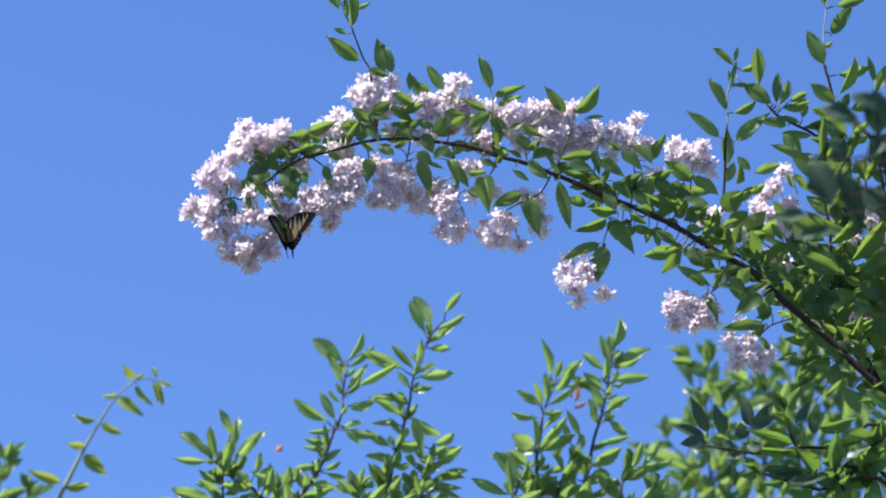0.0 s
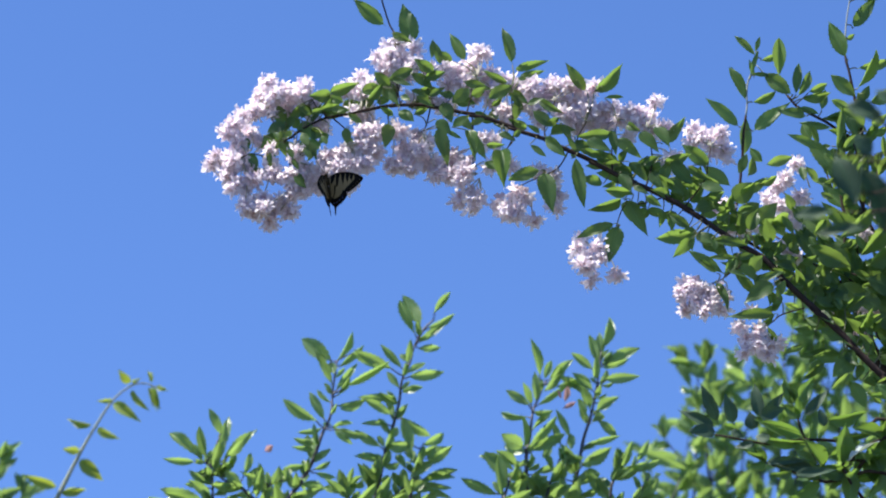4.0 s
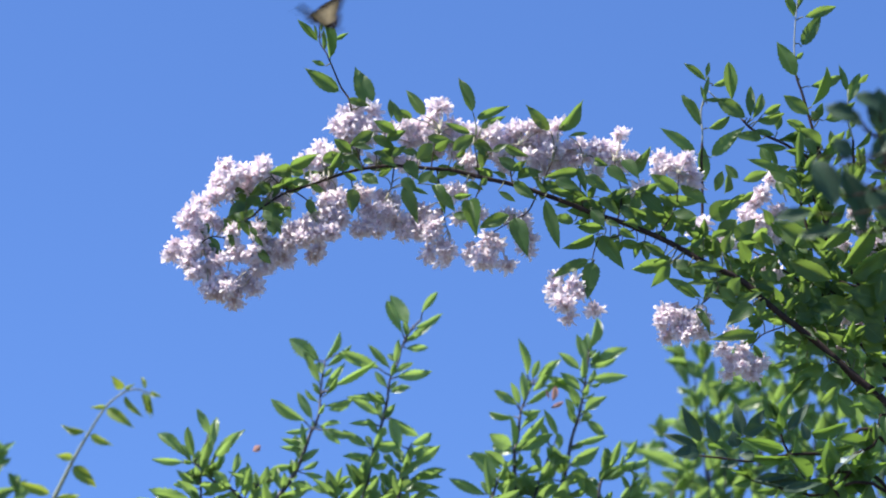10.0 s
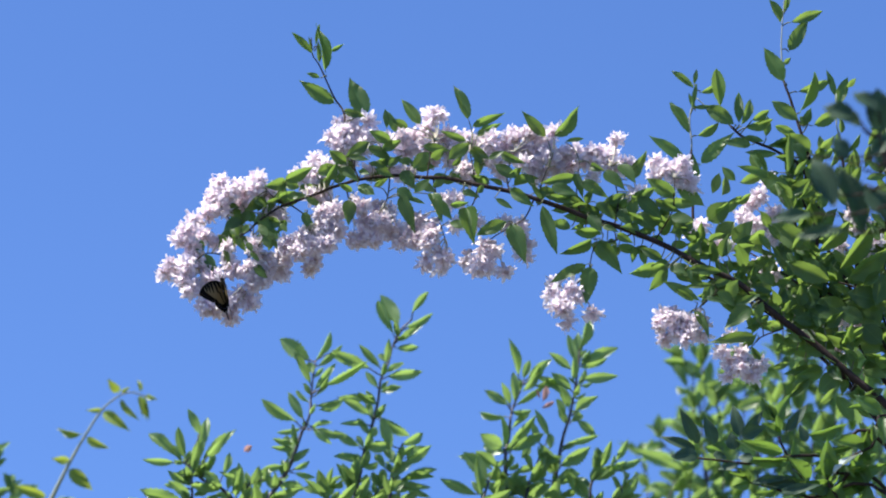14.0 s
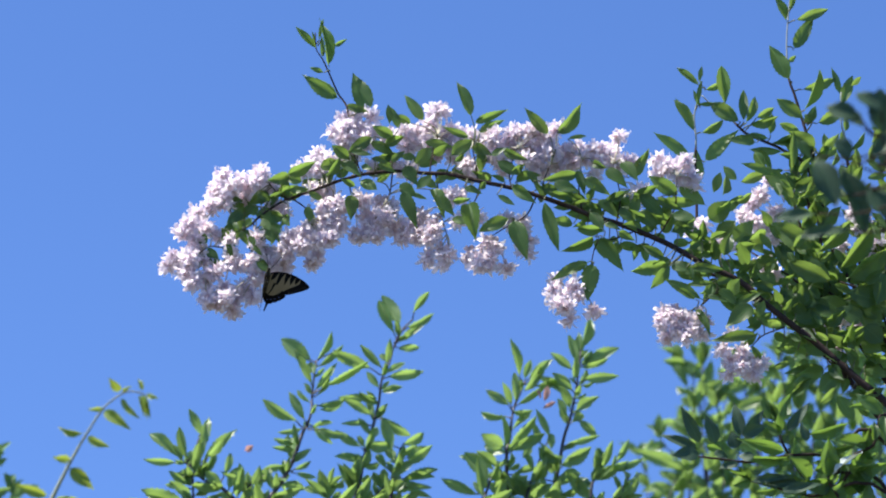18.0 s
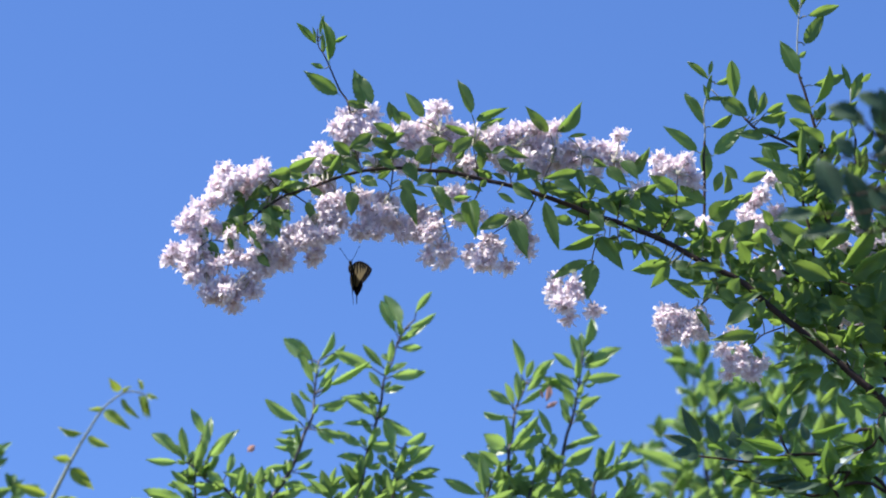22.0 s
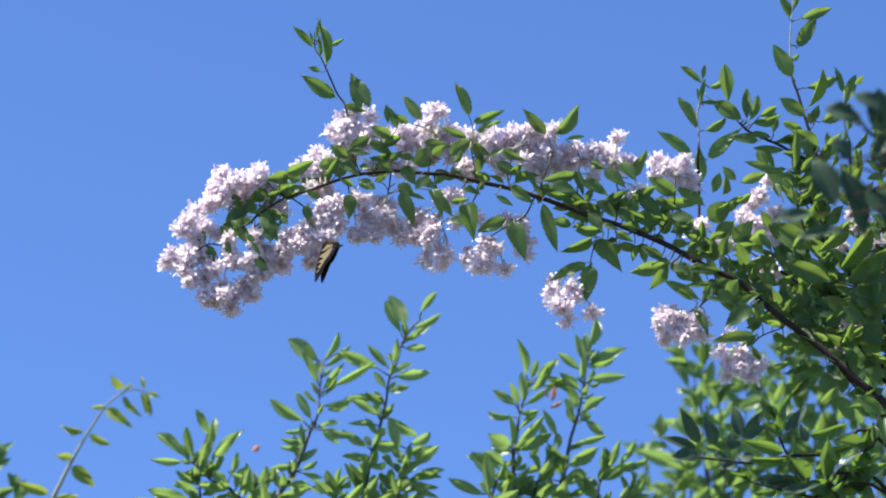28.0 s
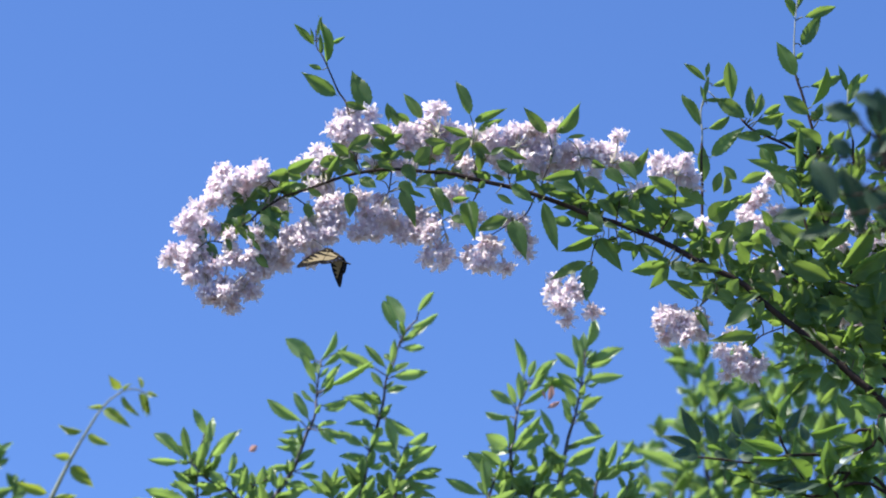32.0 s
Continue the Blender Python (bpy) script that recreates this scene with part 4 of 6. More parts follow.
SHRUB_BRIGHT = [(0.439, 3.315, 0.39, 3.354, 0.026, 1), (0.457, 3.268, 0.404, 3.298, 0.022, 1), (0.44, 3.308, 0.483, 3.356, 0.018, 1), (0.463, 3.282, 0.506, 3.341, 0.022, 1),
    (0.472, 3.271, 0.527, 3.316, 0.026, 1), (0.475, 3.271, 0.513, 3.292, 0.019, 0), (0.492, 3.264, 0.512, 3.281, 0.012, 1), (0.458, 3.279, 0.426, 3.315, 0.018, 0),
    (0.385, 3.337, 0.375, 3.355, 0.012, 1), (0.379, 3.308, 0.357, 3.337, 0.019, 1), (0.356, 3.3, 0.383, 3.306, 0.015, 0), (0.35, 3.308, 0.364, 3.334, 0.019, 0),
    (0.36, 3.286, 0.376, 3.296, 0.021, 0), (0.391, 3.271, 0.368, 3.281, 0.019, 0), (0.411, 3.313, 0.425, 3.332, 0.011, 1)]
SHRUB_DARK = [(0.443, 3.25, 0.407, 3.267, 0.029, 0), (0.476, 3.242, 0.44, 3.26, 0.029, 0), (0.51, 3.25, 0.473, 3.259, 0.029, 0), (0.515, 3.221, 0.486, 3.248, 0.028, 0),
    (0.442, 3.228, 0.412, 3.238, 0.022, 0), (0.447, 3.175, 0.399, 3.17, 0.012, 0), (0.463, 3.162, 0.436, 3.136, 0.023, 0), (0.425, 3.16, 0.406, 3.136, 0.014, 0),
    (0.519, 3.178, 0.489, 3.184, 0.012, 1), (0.491, 3.172, 0.517, 3.159, 0.021, 0), (0.488, 3.208, 0.513, 3.193, 0.023, 0), (0.42, 3.194, 0.447, 3.179, 0.021, 0),
    (0.396, 3.266, 0.423, 3.247, 0.021, 0), (0.457, 3.137, 0.476, 3.104, 0.018, 0)]
SHRUB_FILL = [(0.495, 3.416, 0.491, 3.443, 0.008, 1), (0.504, 3.408, 0.53, 3.417, 0.01, 0), (0.461, 3.416, 0.469, 3.438, 0.008, 1), (0.399, 3.378, 0.395, 3.401, 0.01, 1),
    (0.416, 3.38, 0.4, 3.397, 0.01, 1), (0.422, 3.383, 0.448, 3.401, 0.008, 1), (0.439, 3.376, 0.459, 3.385, 0.007, 1), (0.458, 3.368, 0.467, 3.386, 0.008, 1),
    (0.417, 3.363, 0.433, 3.353, 0.008, 1), (0.442, 3.299, 0.459, 3.317, 0.009, 1), (0.472, 3.295, 0.46, 3.313, 0.01, 1), (0.518, 3.327, 0.503, 3.357, 0.012, 1),
    (0.524, 3.341, 0.508, 3.364, 0.01, 1), (0.451, 3.418, 0.441, 3.436, 0.008, 0), (0.479, 3.388, 0.47, 3.405, 0.008, 0), (0.492, 3.373, 0.485, 3.393, 0.007, 1)]
SHRUB_EDGE = [(0.397, 3.292, 0.375, 3.313, 0.01, 0), (0.387, 3.306, 0.372, 3.332, 0.01, 1), (0.406, 3.284, 0.388, 3.318, 0.009, 0), (0.398, 3.321, 0.383, 3.342, 0.009, 1),
    (0.43, 3.313, 0.419, 3.332, 0.009, 0), (0.362, 3.277, 0.373, 3.298, 0.01, 0), (0.328, 3.259, 0.346, 3.272, 0.009, 1), (0.346, 3.234, 0.319, 3.259, 0.012, 1),
    (0.302, 3.273, 0.33, 3.259, 0.008, 0), (0.442, 3.256, 0.43, 3.274, 0.011, 0), (0.481, 3.259, 0.459, 3.273, 0.01, 1), (0.497, 3.256, 0.522, 3.295, 0.014, 0),
    (0.493, 3.276, 0.523, 3.304, 0.012, 1), (0.368, 3.271, 0.354, 3.288, 0.008, 0), (0.415, 3.293, 0.406, 3.311, 0.008, 1), (0.369, 3.228, 0.346, 3.239, 0.009, 1)]
SHRUB_LOW = [(0.339, 3.184, 0.367, 3.208, 0.008, 1), (0.354, 3.218, 0.375, 3.229, 0.008, 1), (0.404, 3.171, 0.378, 3.16, 0.008, 1), (0.429, 3.157, 0.401, 3.135, 0.009, 1),
    (0.455, 3.136, 0.433, 3.114, 0.01, 1), (0.483, 3.171, 0.463, 3.186, 0.009, 1), (0.511, 3.136, 0.486, 3.129, 0.01, 1), (0.471, 3.2, 0.49, 3.211, 0.008, 1),
    (0.418, 3.193, 0.403, 3.207, 0.008, 1), (0.395, 3.214, 0.376, 3.215, 0.008, 1), (0.448, 3.193, 0.431, 3.2, 0.007, 1), (0.492, 3.101, 0.474, 3.114, 0.009, 1),
    (0.442, 3.136, 0.455, 3.152, 0.008, 1), (0.37, 3.171, 0.358, 3.186, 0.008, 1)]
SHRUB_SHADE = [(0.52, 3.237, 0.471, 3.255, 0.027, 0), (0.461, 3.227, 0.419, 3.251, 0.025, 0), (0.522, 3.286, 0.506, 3.241, 0.023, 0), (0.492, 3.224, 0.458, 3.243, 0.023, 0),
    (0.426, 3.228, 0.406, 3.257, 0.016, 0), (0.515, 3.2, 0.491, 3.222, 0.025, 0), (0.471, 3.207, 0.437, 3.222, 0.021, 0), (0.513, 3.257, 0.493, 3.272, 0.018, 0),
    (0.453, 3.239, 0.433, 3.264, 0.016, 0), (0.497, 3.207, 0.471, 3.218, 0.019, 0)]
for k, leaves in ((4, SHRUB_UPPER), (5, SHRUB_MIDDLE), (6, SHRUB_BRIGHT), (7, SHRUB_DARK), (8, SHRUB_FILL), (9, SHRUB_EDGE), (10, SHRUB_LOW), (11, SHRUB_SHADE)):
    for x0, z0, x1, z1, w, sunny in leaves:
        y = DEPTH + (0.0 if sunny else 0.012) + rng.uniform(-0.012, 0.012)
        # Light set by colour again: sunny blades get the paler copy.
        blade(canes[k][0], LIT_SHOOT_LEAVES if sunny else FLAT_LEAVES, rng, (x0, y, z0), (x1, y + rng.uniform(-0.012, 0.012), z1), w, leaf_face(rng, sunny))
CANE_BLOSSOM = [(0.371, 3.397, 0.01), (0.381, 3.404, 0.009), (0.361, 3.382, 0.008), (0.392, 3.427, 0.005), (0.387, 3.374, 0.011), (0.401, 3.389, 0.009),
    (0.376, 3.359, 0.008), (0.396, 3.356, 0.008), (0.374, 3.37, 0.009), (0.328, 3.345, 0.007), (0.315, 3.342, 0.005), (0.338, 3.348, 0.007),
    (0.295, 3.363, 0.007), (0.309, 3.374, 0.004)]
CANE_BLOSSOM_RIGHT = [(0.496, 3.39, 0.005), (0.492, 3.382, 0.007), (0.505, 3.375, 0.008), (0.515, 3.356, 0.009), (0.517, 3.342, 0.007), (0.498, 3.363, 0.007),
    (0.477, 3.348, 0.005), (0.51, 3.334, 0.007), (0.384, 3.311, 0.007), (0.394, 3.305, 0.007), (0.375, 3.319, 0.005), (0.438, 3.235, 0.007),
    (0.472, 3.242, 0.007), (0.486, 3.232, 0.006), (0.497, 3.249, 0.007), (0.471, 3.217, 0.007), (0.464, 3.206, 0.006)]
for k, bunch in ((8, CANE_BLOSSOM), (9, CANE_BLOSSOM_RIGHT)):
    for x, z, r in bunch:
        cluster(canes[k][0], rng, (x, DEPTH + 0.05 + rng.uniform(-0.015, 0.015), z), r, (x + 0.02, DEPTH + 0.07, z - 0.02), 0.1)

# ---- low spray in front of the shrub ----
spray_foot = Vector((0.62, 3.62, 2.70))
spray = thing("leafy_spray", spray_foot, "green leafy spray reaching out sideways from the shrub, its dark leaves coloured as shaded", "branch")
rng = random.Random(8)
SPRAY_STEMS = [[(0.469, 2.953), (0.416, 2.946), (0.368, 2.94), (0.326, 2.935), (0.29, 2.936), (0.27, 2.939)],
    [(0.462, 2.914), (0.414, 2.906), (0.385, 2.913), (0.361, 2.952), (0.355, 2.981)],
    [(0.483, 2.971), (0.455, 2.951), (0.428, 2.938), (0.409, 2.914)],
    [(0.473, 2.895), (0.39, 2.895), (0.355, 2.906), (0.325, 2.914)],
    [(0.414, 2.895), (0.439, 2.926), (0.446, 2.952)]]
for pts in SPRAY_STEMS:
    line = smooth_path([spray_foot, *[(x, 3.55 + rng.uniform(-0.006, 0.006), z) for x, z in pts]], 5)
    part("stem", mesh_of("stem", *tube([q - spray_foot for q in line], 0.0024, 0.0011, 6), BARK), spray)
    if pts is not SPRAY_STEMS[0]:
        grow(spray, rng, line[5:], LIT_SPRAY_LEAVES, 0.036, 0.040, 0.42, 62, True, 0.1)
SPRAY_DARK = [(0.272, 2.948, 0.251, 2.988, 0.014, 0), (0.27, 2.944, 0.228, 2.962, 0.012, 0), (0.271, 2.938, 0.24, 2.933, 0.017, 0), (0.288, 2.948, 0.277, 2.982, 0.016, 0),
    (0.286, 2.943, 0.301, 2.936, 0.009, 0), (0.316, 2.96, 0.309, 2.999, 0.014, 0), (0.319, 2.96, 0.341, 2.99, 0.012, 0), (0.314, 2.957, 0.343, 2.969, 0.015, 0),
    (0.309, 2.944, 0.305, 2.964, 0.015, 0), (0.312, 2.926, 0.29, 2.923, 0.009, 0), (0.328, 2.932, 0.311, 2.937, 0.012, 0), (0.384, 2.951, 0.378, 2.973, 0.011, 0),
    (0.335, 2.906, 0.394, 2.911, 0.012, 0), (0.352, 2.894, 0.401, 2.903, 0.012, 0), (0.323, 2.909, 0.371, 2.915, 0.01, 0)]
SPRAY_BRIGHT = [(0.278, 2.952, 0.296, 2.947, 0.008, 1), (0.363, 2.941, 0.309, 2.955, 0.014, 1), (0.361, 2.933, 0.314, 2.939, 0.011, 1), (0.352, 2.98, 0.34, 3.009, 0.011, 1),
    (0.353, 2.981, 0.372, 3.016, 0.015, 1), (0.361, 2.964, 0.339, 2.979, 0.012, 1), (0.362, 2.96, 0.388, 2.992, 0.012, 0), (0.386, 2.963, 0.432, 2.976, 0.015, 1),
    (0.39, 2.921, 0.425, 2.945, 0.017, 1), (0.391, 2.944, 0.444, 2.953, 0.008, 1), (0.425, 2.913, 0.472, 2.932, 0.014, 1), (0.41, 2.9, 0.46, 2.915, 0.011, 1),
    (0.448, 2.954, 0.421, 2.963, 0.009, 1), (0.453, 2.951, 0.447, 2.983, 0.009, 1), (0.468, 3.001, 0.432, 2.999, 0.01, 1), (0.455, 2.953, 0.457, 2.977, 0.009, 1)]
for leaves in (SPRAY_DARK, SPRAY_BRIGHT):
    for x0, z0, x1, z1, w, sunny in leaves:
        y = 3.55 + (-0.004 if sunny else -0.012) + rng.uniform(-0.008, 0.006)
        # Shade goes by colour here: sunny blades lighter, the others darkened.
        blade(spray, LIT_SPRAY_LEAVES if sunny else FLAT_SHADED_SPRAY, rng, (x0, y, z0), (x1, y + rng.uniform(-0.01, 0.01), z1), w, leaf_face(rng, sunny))
blade(spray, PALE_LEAVES, rng, (0.409, 3.53, 2.913), (0.442, 3.53, 2.938), 0.014, Vector((-0.3, -0.5, 0.9)), "pale_leaf")
part("cane", mesh_of("cane", *tube(smooth_path([Vector((0.95, 3.7, 0)) - spray_foot, Vector((0.9, 3.68, 1.6)) - spray_foot, Vector((0, 0, 0))], 8), 0.014, 0.005, 8), BARK), spray)

# ---- twig close to the lens, shade put into its leaf colour ----
near_foot = Vector((0.66, 2.45, 0.0))
near = thing("shade_tinted_twig", near_foot, "upright twig with broad leaves, their shade coloured in dark", "branch")
rng = random.Random(4)
near_pts = [(0.375, 2.485), (0.358, 2.609), (0.348, 2.673), (0.342, 2.719), (0.337, 2.761), (0.333, 2.785)]
near_line = [near_foot.lerp(Vector((near_pts[0][0], 2.45, near_pts[0][1])), k / 8) for k in range(8)] + smooth_path([(x, 2.45, z) for x, z in near_pts], 5)
part("stem", mesh_of("stem", *tube([q - near_foot for q in near_line], 0.006, 0.0012, 7), BARK), near)
NEAR_BLADES = [(0.331, 2.778, 0.33, 2.815, 0.025), (0.33, 2.794, 0.311, 2.81, 0.016), (0.316, 2.791, 0.289, 2.803, 0.017), (0.322, 2.761, 0.34, 2.783, 0.012),
    (0.283, 2.775, 0.296, 2.729, 0.023), (0.303, 2.772, 0.32, 2.715, 0.021), (0.32, 2.748, 0.342, 2.713, 0.022), (0.308, 2.717, 0.268, 2.713, 0.012),
    (0.283, 2.729, 0.249, 2.725, 0.012), (0.306, 2.757, 0.295, 2.776, 0.015), (0.318, 2.787, 0.302, 2.806, 0.012), (0.333, 2.771, 0.34, 2.8, 0.016),
    (0.294, 2.746, 0.28, 2.762, 0.015)]
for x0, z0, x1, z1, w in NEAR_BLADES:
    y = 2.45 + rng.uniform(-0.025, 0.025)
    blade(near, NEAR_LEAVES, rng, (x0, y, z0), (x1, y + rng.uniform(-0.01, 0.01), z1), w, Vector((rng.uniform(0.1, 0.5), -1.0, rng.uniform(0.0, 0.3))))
    base = Vector((x0, y, z0))
    root = min(near_line, key=lambda q: (q - base).length + 2 * max(0, q.z - base.z))
    line = smooth_path([root - near_foot, (root * 0.5 + base * 0.5) - near_foot - Vector((0, 0, 0.004)), base - near_foot], 4)
    part("side_twig", mesh_of("side_twig", *tube(line, 0.0011, 0.0007, 6), BARK), near)

# ---- bushes beyond ----
def rise(root, seen, steps=6):
    """A stem from its foot straight up to below its leafy top, and on through the given points."""
    low = seen[0] * 2 - seen[1]
    low.y = seen[0].y
    return [root.lerp(low, k / 8) for k in range(8)] + smooth_path([low, *seen], steps)


bushes = []


def bush(depth, runs, feet, seed, share, label, gap=0.0118, size=0.070, ratio=0.35, per=3):
    """Young bushes side by side, each of a few upright stems from one foot."""
    rng = random.Random(seed)
    first = None
    for k in range(0, len(runs), per):
        group = runs[k:k + per]
        root = Vector((sum(pts[0][0] for pts in group) / len(group) * feet, depth + rng.uniform(-0.05, 0.05), 0.0))
        ob = thing("bush", root, label, "bush", "green bushes beyond the blossom")
        for pts in group:
            y = depth + rng.uniform(-0.015, 0.015)
            seen = [Vector((x, y + rng.uniform(-0.01, 0.01), z)) for x, z in pts]
            line = rise(root, seen)
            part("stem", mesh_of("stem", *tube([q - root for q in line], 0.0045, 0.0011, 7, power=1.6), BUSH_BARK), ob)
            spurs(ob, rng, line[8:], BUSH_LEAVES, gap, size, ratio)
        bushes.append((ob, share))
        first = first or ob
    return first


UPPER_A = [(-0.199, 3.641, -0.241, 3.682, 0.025), (-0.203, 3.639, -0.219, 3.66, 0.011), (-0.193, 3.593, -0.218, 3.644, 0.013), (-0.186, 3.639, -0.164, 3.688, 0.012),
    (-0.185, 3.63, -0.147, 3.676, 0.012), (-0.154, 3.671, -0.116, 3.638, 0.013), (-0.189, 3.611, -0.196, 3.636, 0.013), (-0.186, 3.593, -0.155, 3.634, 0.011),
    (-0.181, 3.584, -0.171, 3.626, 0.011), (-0.195, 3.573, -0.215, 3.597, 0.008), (-0.205, 3.542, -0.227, 3.588, 0.014), (-0.218, 3.542, -0.265, 3.57, 0.018),
    (-0.176, 3.593, -0.106, 3.626, 0.012), (-0.182, 3.568, -0.14, 3.58, 0.011)]
MIDDLE_A = [(-0.209, 3.531, -0.244, 3.535, 0.01), (-0.191, 3.534, -0.161, 3.545, 0.009), (-0.186, 3.536, -0.161, 3.514, 0.012), (-0.169, 3.522, -0.139, 3.502, 0.014),
    (-0.216, 3.503, -0.248, 3.508, 0.01), (-0.222, 3.511, -0.231, 3.528, 0.009), (-0.217, 3.494, -0.25, 3.492, 0.009), (-0.229, 3.472, -0.264, 3.472, 0.012),
    (-0.214, 3.475, -0.193, 3.485, 0.009), (-0.21, 3.468, -0.185, 3.46, 0.009), (-0.234, 3.449, -0.228, 3.432, 0.009), (-0.22, 3.465, -0.237, 3.458, 0.009)]
TIP_A = [(-0.062, 3.708, -0.089, 3.762, 0.025), (-0.071, 3.678, -0.093, 3.734, 0.016), (-0.043, 3.716, -0.016, 3.743, 0.012), (-0.047, 3.703, -0.009, 3.721, 0.012),
    (-0.06, 3.68, -0.022, 3.709, 0.012), (-0.064, 3.653, -0.03, 3.665, 0.012), (-0.081, 3.633, -0.075, 3.666, 0.011), (-0.091, 3.631, -0.121, 3.666, 0.012),
    (-0.081, 3.625, -0.053, 3.645, 0.011), (-0.114, 3.63, -0.161, 3.647, 0.016), (-0.076, 3.611, -0.025, 3.622, 0.018), (-0.092, 3.593, -0.111, 3.624, 0.011),
    (-0.089, 3.592, -0.056, 3.594, 0.012), (-0.095, 3.584, -0.155, 3.587, 0.013), (-0.146, 3.58, -0.181, 3.569, 0.012)]
SIDE_A = [(-0.104, 3.552, -0.146, 3.574, 0.014), (-0.102, 3.547, -0.111, 3.584, 0.011), (-0.108, 3.543, -0.149, 3.54, 0.009), (-0.08, 3.553, -0.044, 3.532, 0.016),
    (-0.08, 3.548, -0.072, 3.49, 0.018), (-0.087, 3.528, -0.102, 3.515, 0.014), (-0.078, 3.506, -0.107, 3.502, 0.019), (-0.112, 3.498, -0.123, 3.519, 0.009),
    (-0.121, 3.504, -0.158, 3.529, 0.014), (-0.116, 3.484, -0.158, 3.492, 0.014), (-0.111, 3.481, -0.131, 3.497, 0.012), (-0.134, 3.447, -0.12, 3.484, 0.016),
    (-0.143, 3.418, -0.125, 3.481, 0.017)]
LOW_A = [(-0.163, 3.418, -0.165, 3.458, 0.017), (-0.176, 3.418, -0.179, 3.458, 0.016), (-0.178, 3.431, -0.203, 3.443, 0.012), (-0.057, 3.502, -0.024, 3.526, 0.016),
    (-0.06, 3.484, -0.067, 3.456, 0.012), (-0.042, 3.479, -0.019, 3.507, 0.017), (-0.05, 3.467, -0.012, 3.502, 0.016), (-0.046, 3.453, -0.003, 3.471, 0.014),
    (-0.055, 3.445, -0.007, 3.455, 0.014), (-0.05, 3.441, -0.012, 3.436, 0.01), (-0.039, 3.433, -0.012, 3.421, 0.01), (-0.081, 3.448, -0.037, 3.471, 0.016),
    (-0.081, 3.438, -0.102, 3.47, 0.014), (-0.087, 3.461, -0.095, 3.488, 0.012), (-0.07, 3.42, -0.051, 3.439, 0.016), (-0.106, 3.424, -0.076, 3.452, 0.014)]
LEFT_A = [(-0.389, 3.493, -0.437, 3.536, 0.018), (-0.4, 3.481, -0.442, 3.482, 0.012), (-0.377, 3.479, -0.389, 3.531, 0.014), (-0.355, 3.52, -0.376, 3.56, 0.014),
    (-0.354, 3.501, -0.348, 3.563, 0.016), (-0.345, 3.497, -0.304, 3.535, 0.016), (-0.385, 3.479, -0.401, 3.512, 0.01), (-0.37, 3.479, -0.352, 3.522, 0.017),
    (-0.365, 3.458, -0.356, 3.499, 0.014), (-0.343, 3.47, -0.339, 3.503, 0.012), (-0.345, 3.475, -0.321, 3.497, 0.014), (-0.314, 3.474, -0.313, 3.498, 0.012),
    (-0.367, 3.447, -0.379, 3.48, 0.014), (-0.384, 3.449, -0.404, 3.466, 0.012)]
FOOT_A = [(-0.388, 3.44, -0.409, 3.446, 0.01), (-0.377, 3.418, -0.448, 3.448, 0.023), (-0.434, 3.426, -0.465, 3.431, 0.009), (-0.32, 3.444, -0.351, 3.466, 0.017),
    (-0.314, 3.439, -0.301, 3.476, 0.017), (-0.288, 3.44, -0.325, 3.452, 0.01), (-0.305, 3.418, -0.292, 3.458, 0.016), (-0.276, 3.43, -0.267, 3.467, 0.014),
    (-0.284, 3.42, -0.289, 3.458, 0.012), (-0.254, 3.43, -0.278, 3.462, 0.014), (-0.246, 3.434, -0.254, 3.467, 0.012), (-0.263, 3.418, -0.256, 3.444, 0.012),
    (-0.289, 3.458, -0.265, 3.461, 0.01), (-0.405, 3.418, -0.439, 3.435, 0.014)]
UPPER_B = [(0.116, 3.615, 0.104, 3.661, 0.014), (0.114, 3.573, 0.111, 3.622, 0.014), (0.125, 3.615, 0.137, 3.646, 0.012), (0.136, 3.615, 0.17, 3.642, 0.014),
    (0.14, 3.61, 0.156, 3.633, 0.014), (0.127, 3.592, 0.152, 3.62, 0.013), (0.114, 3.578, 0.162, 3.618, 0.011), (0.153, 3.6, 0.187, 3.619, 0.013),
    (0.103, 3.573, 0.068, 3.595, 0.014), (0.106, 3.572, 0.093, 3.593, 0.012), (0.099, 3.552, 0.061, 3.567, 0.012), (0.11, 3.561, 0.139, 3.563, 0.011),
    (0.106, 3.538, 0.135, 3.57, 0.011), (0.101, 3.502, 0.144, 3.548, 0.016)]
LOW_B = [(0.093, 3.497, 0.09, 3.549, 0.011), (0.094, 3.502, 0.061, 3.516, 0.023), (0.099, 3.497, 0.066, 3.518, 0.018), (0.082, 3.47, 0.028, 3.497, 0.017),
    (0.074, 3.448, 0.036, 3.494, 0.024), (0.06, 3.418, 0.055, 3.477, 0.014), (0.049, 3.429, 0.001, 3.458, 0.016), (0.109, 3.493, 0.156, 3.521, 0.018),
    (0.118, 3.47, 0.147, 3.483, 0.012), (0.101, 3.43, 0.13, 3.458, 0.016), (0.113, 3.43, 0.151, 3.453, 0.016), (0.161, 3.457, 0.151, 3.508, 0.016),
    (0.149, 3.52, 0.139, 3.548, 0.011), (0.177, 3.502, 0.166, 3.53, 0.012), (0.178, 3.474, 0.166, 3.468, 0.016), (0.175, 3.537, 0.143, 3.565, 0.011)]
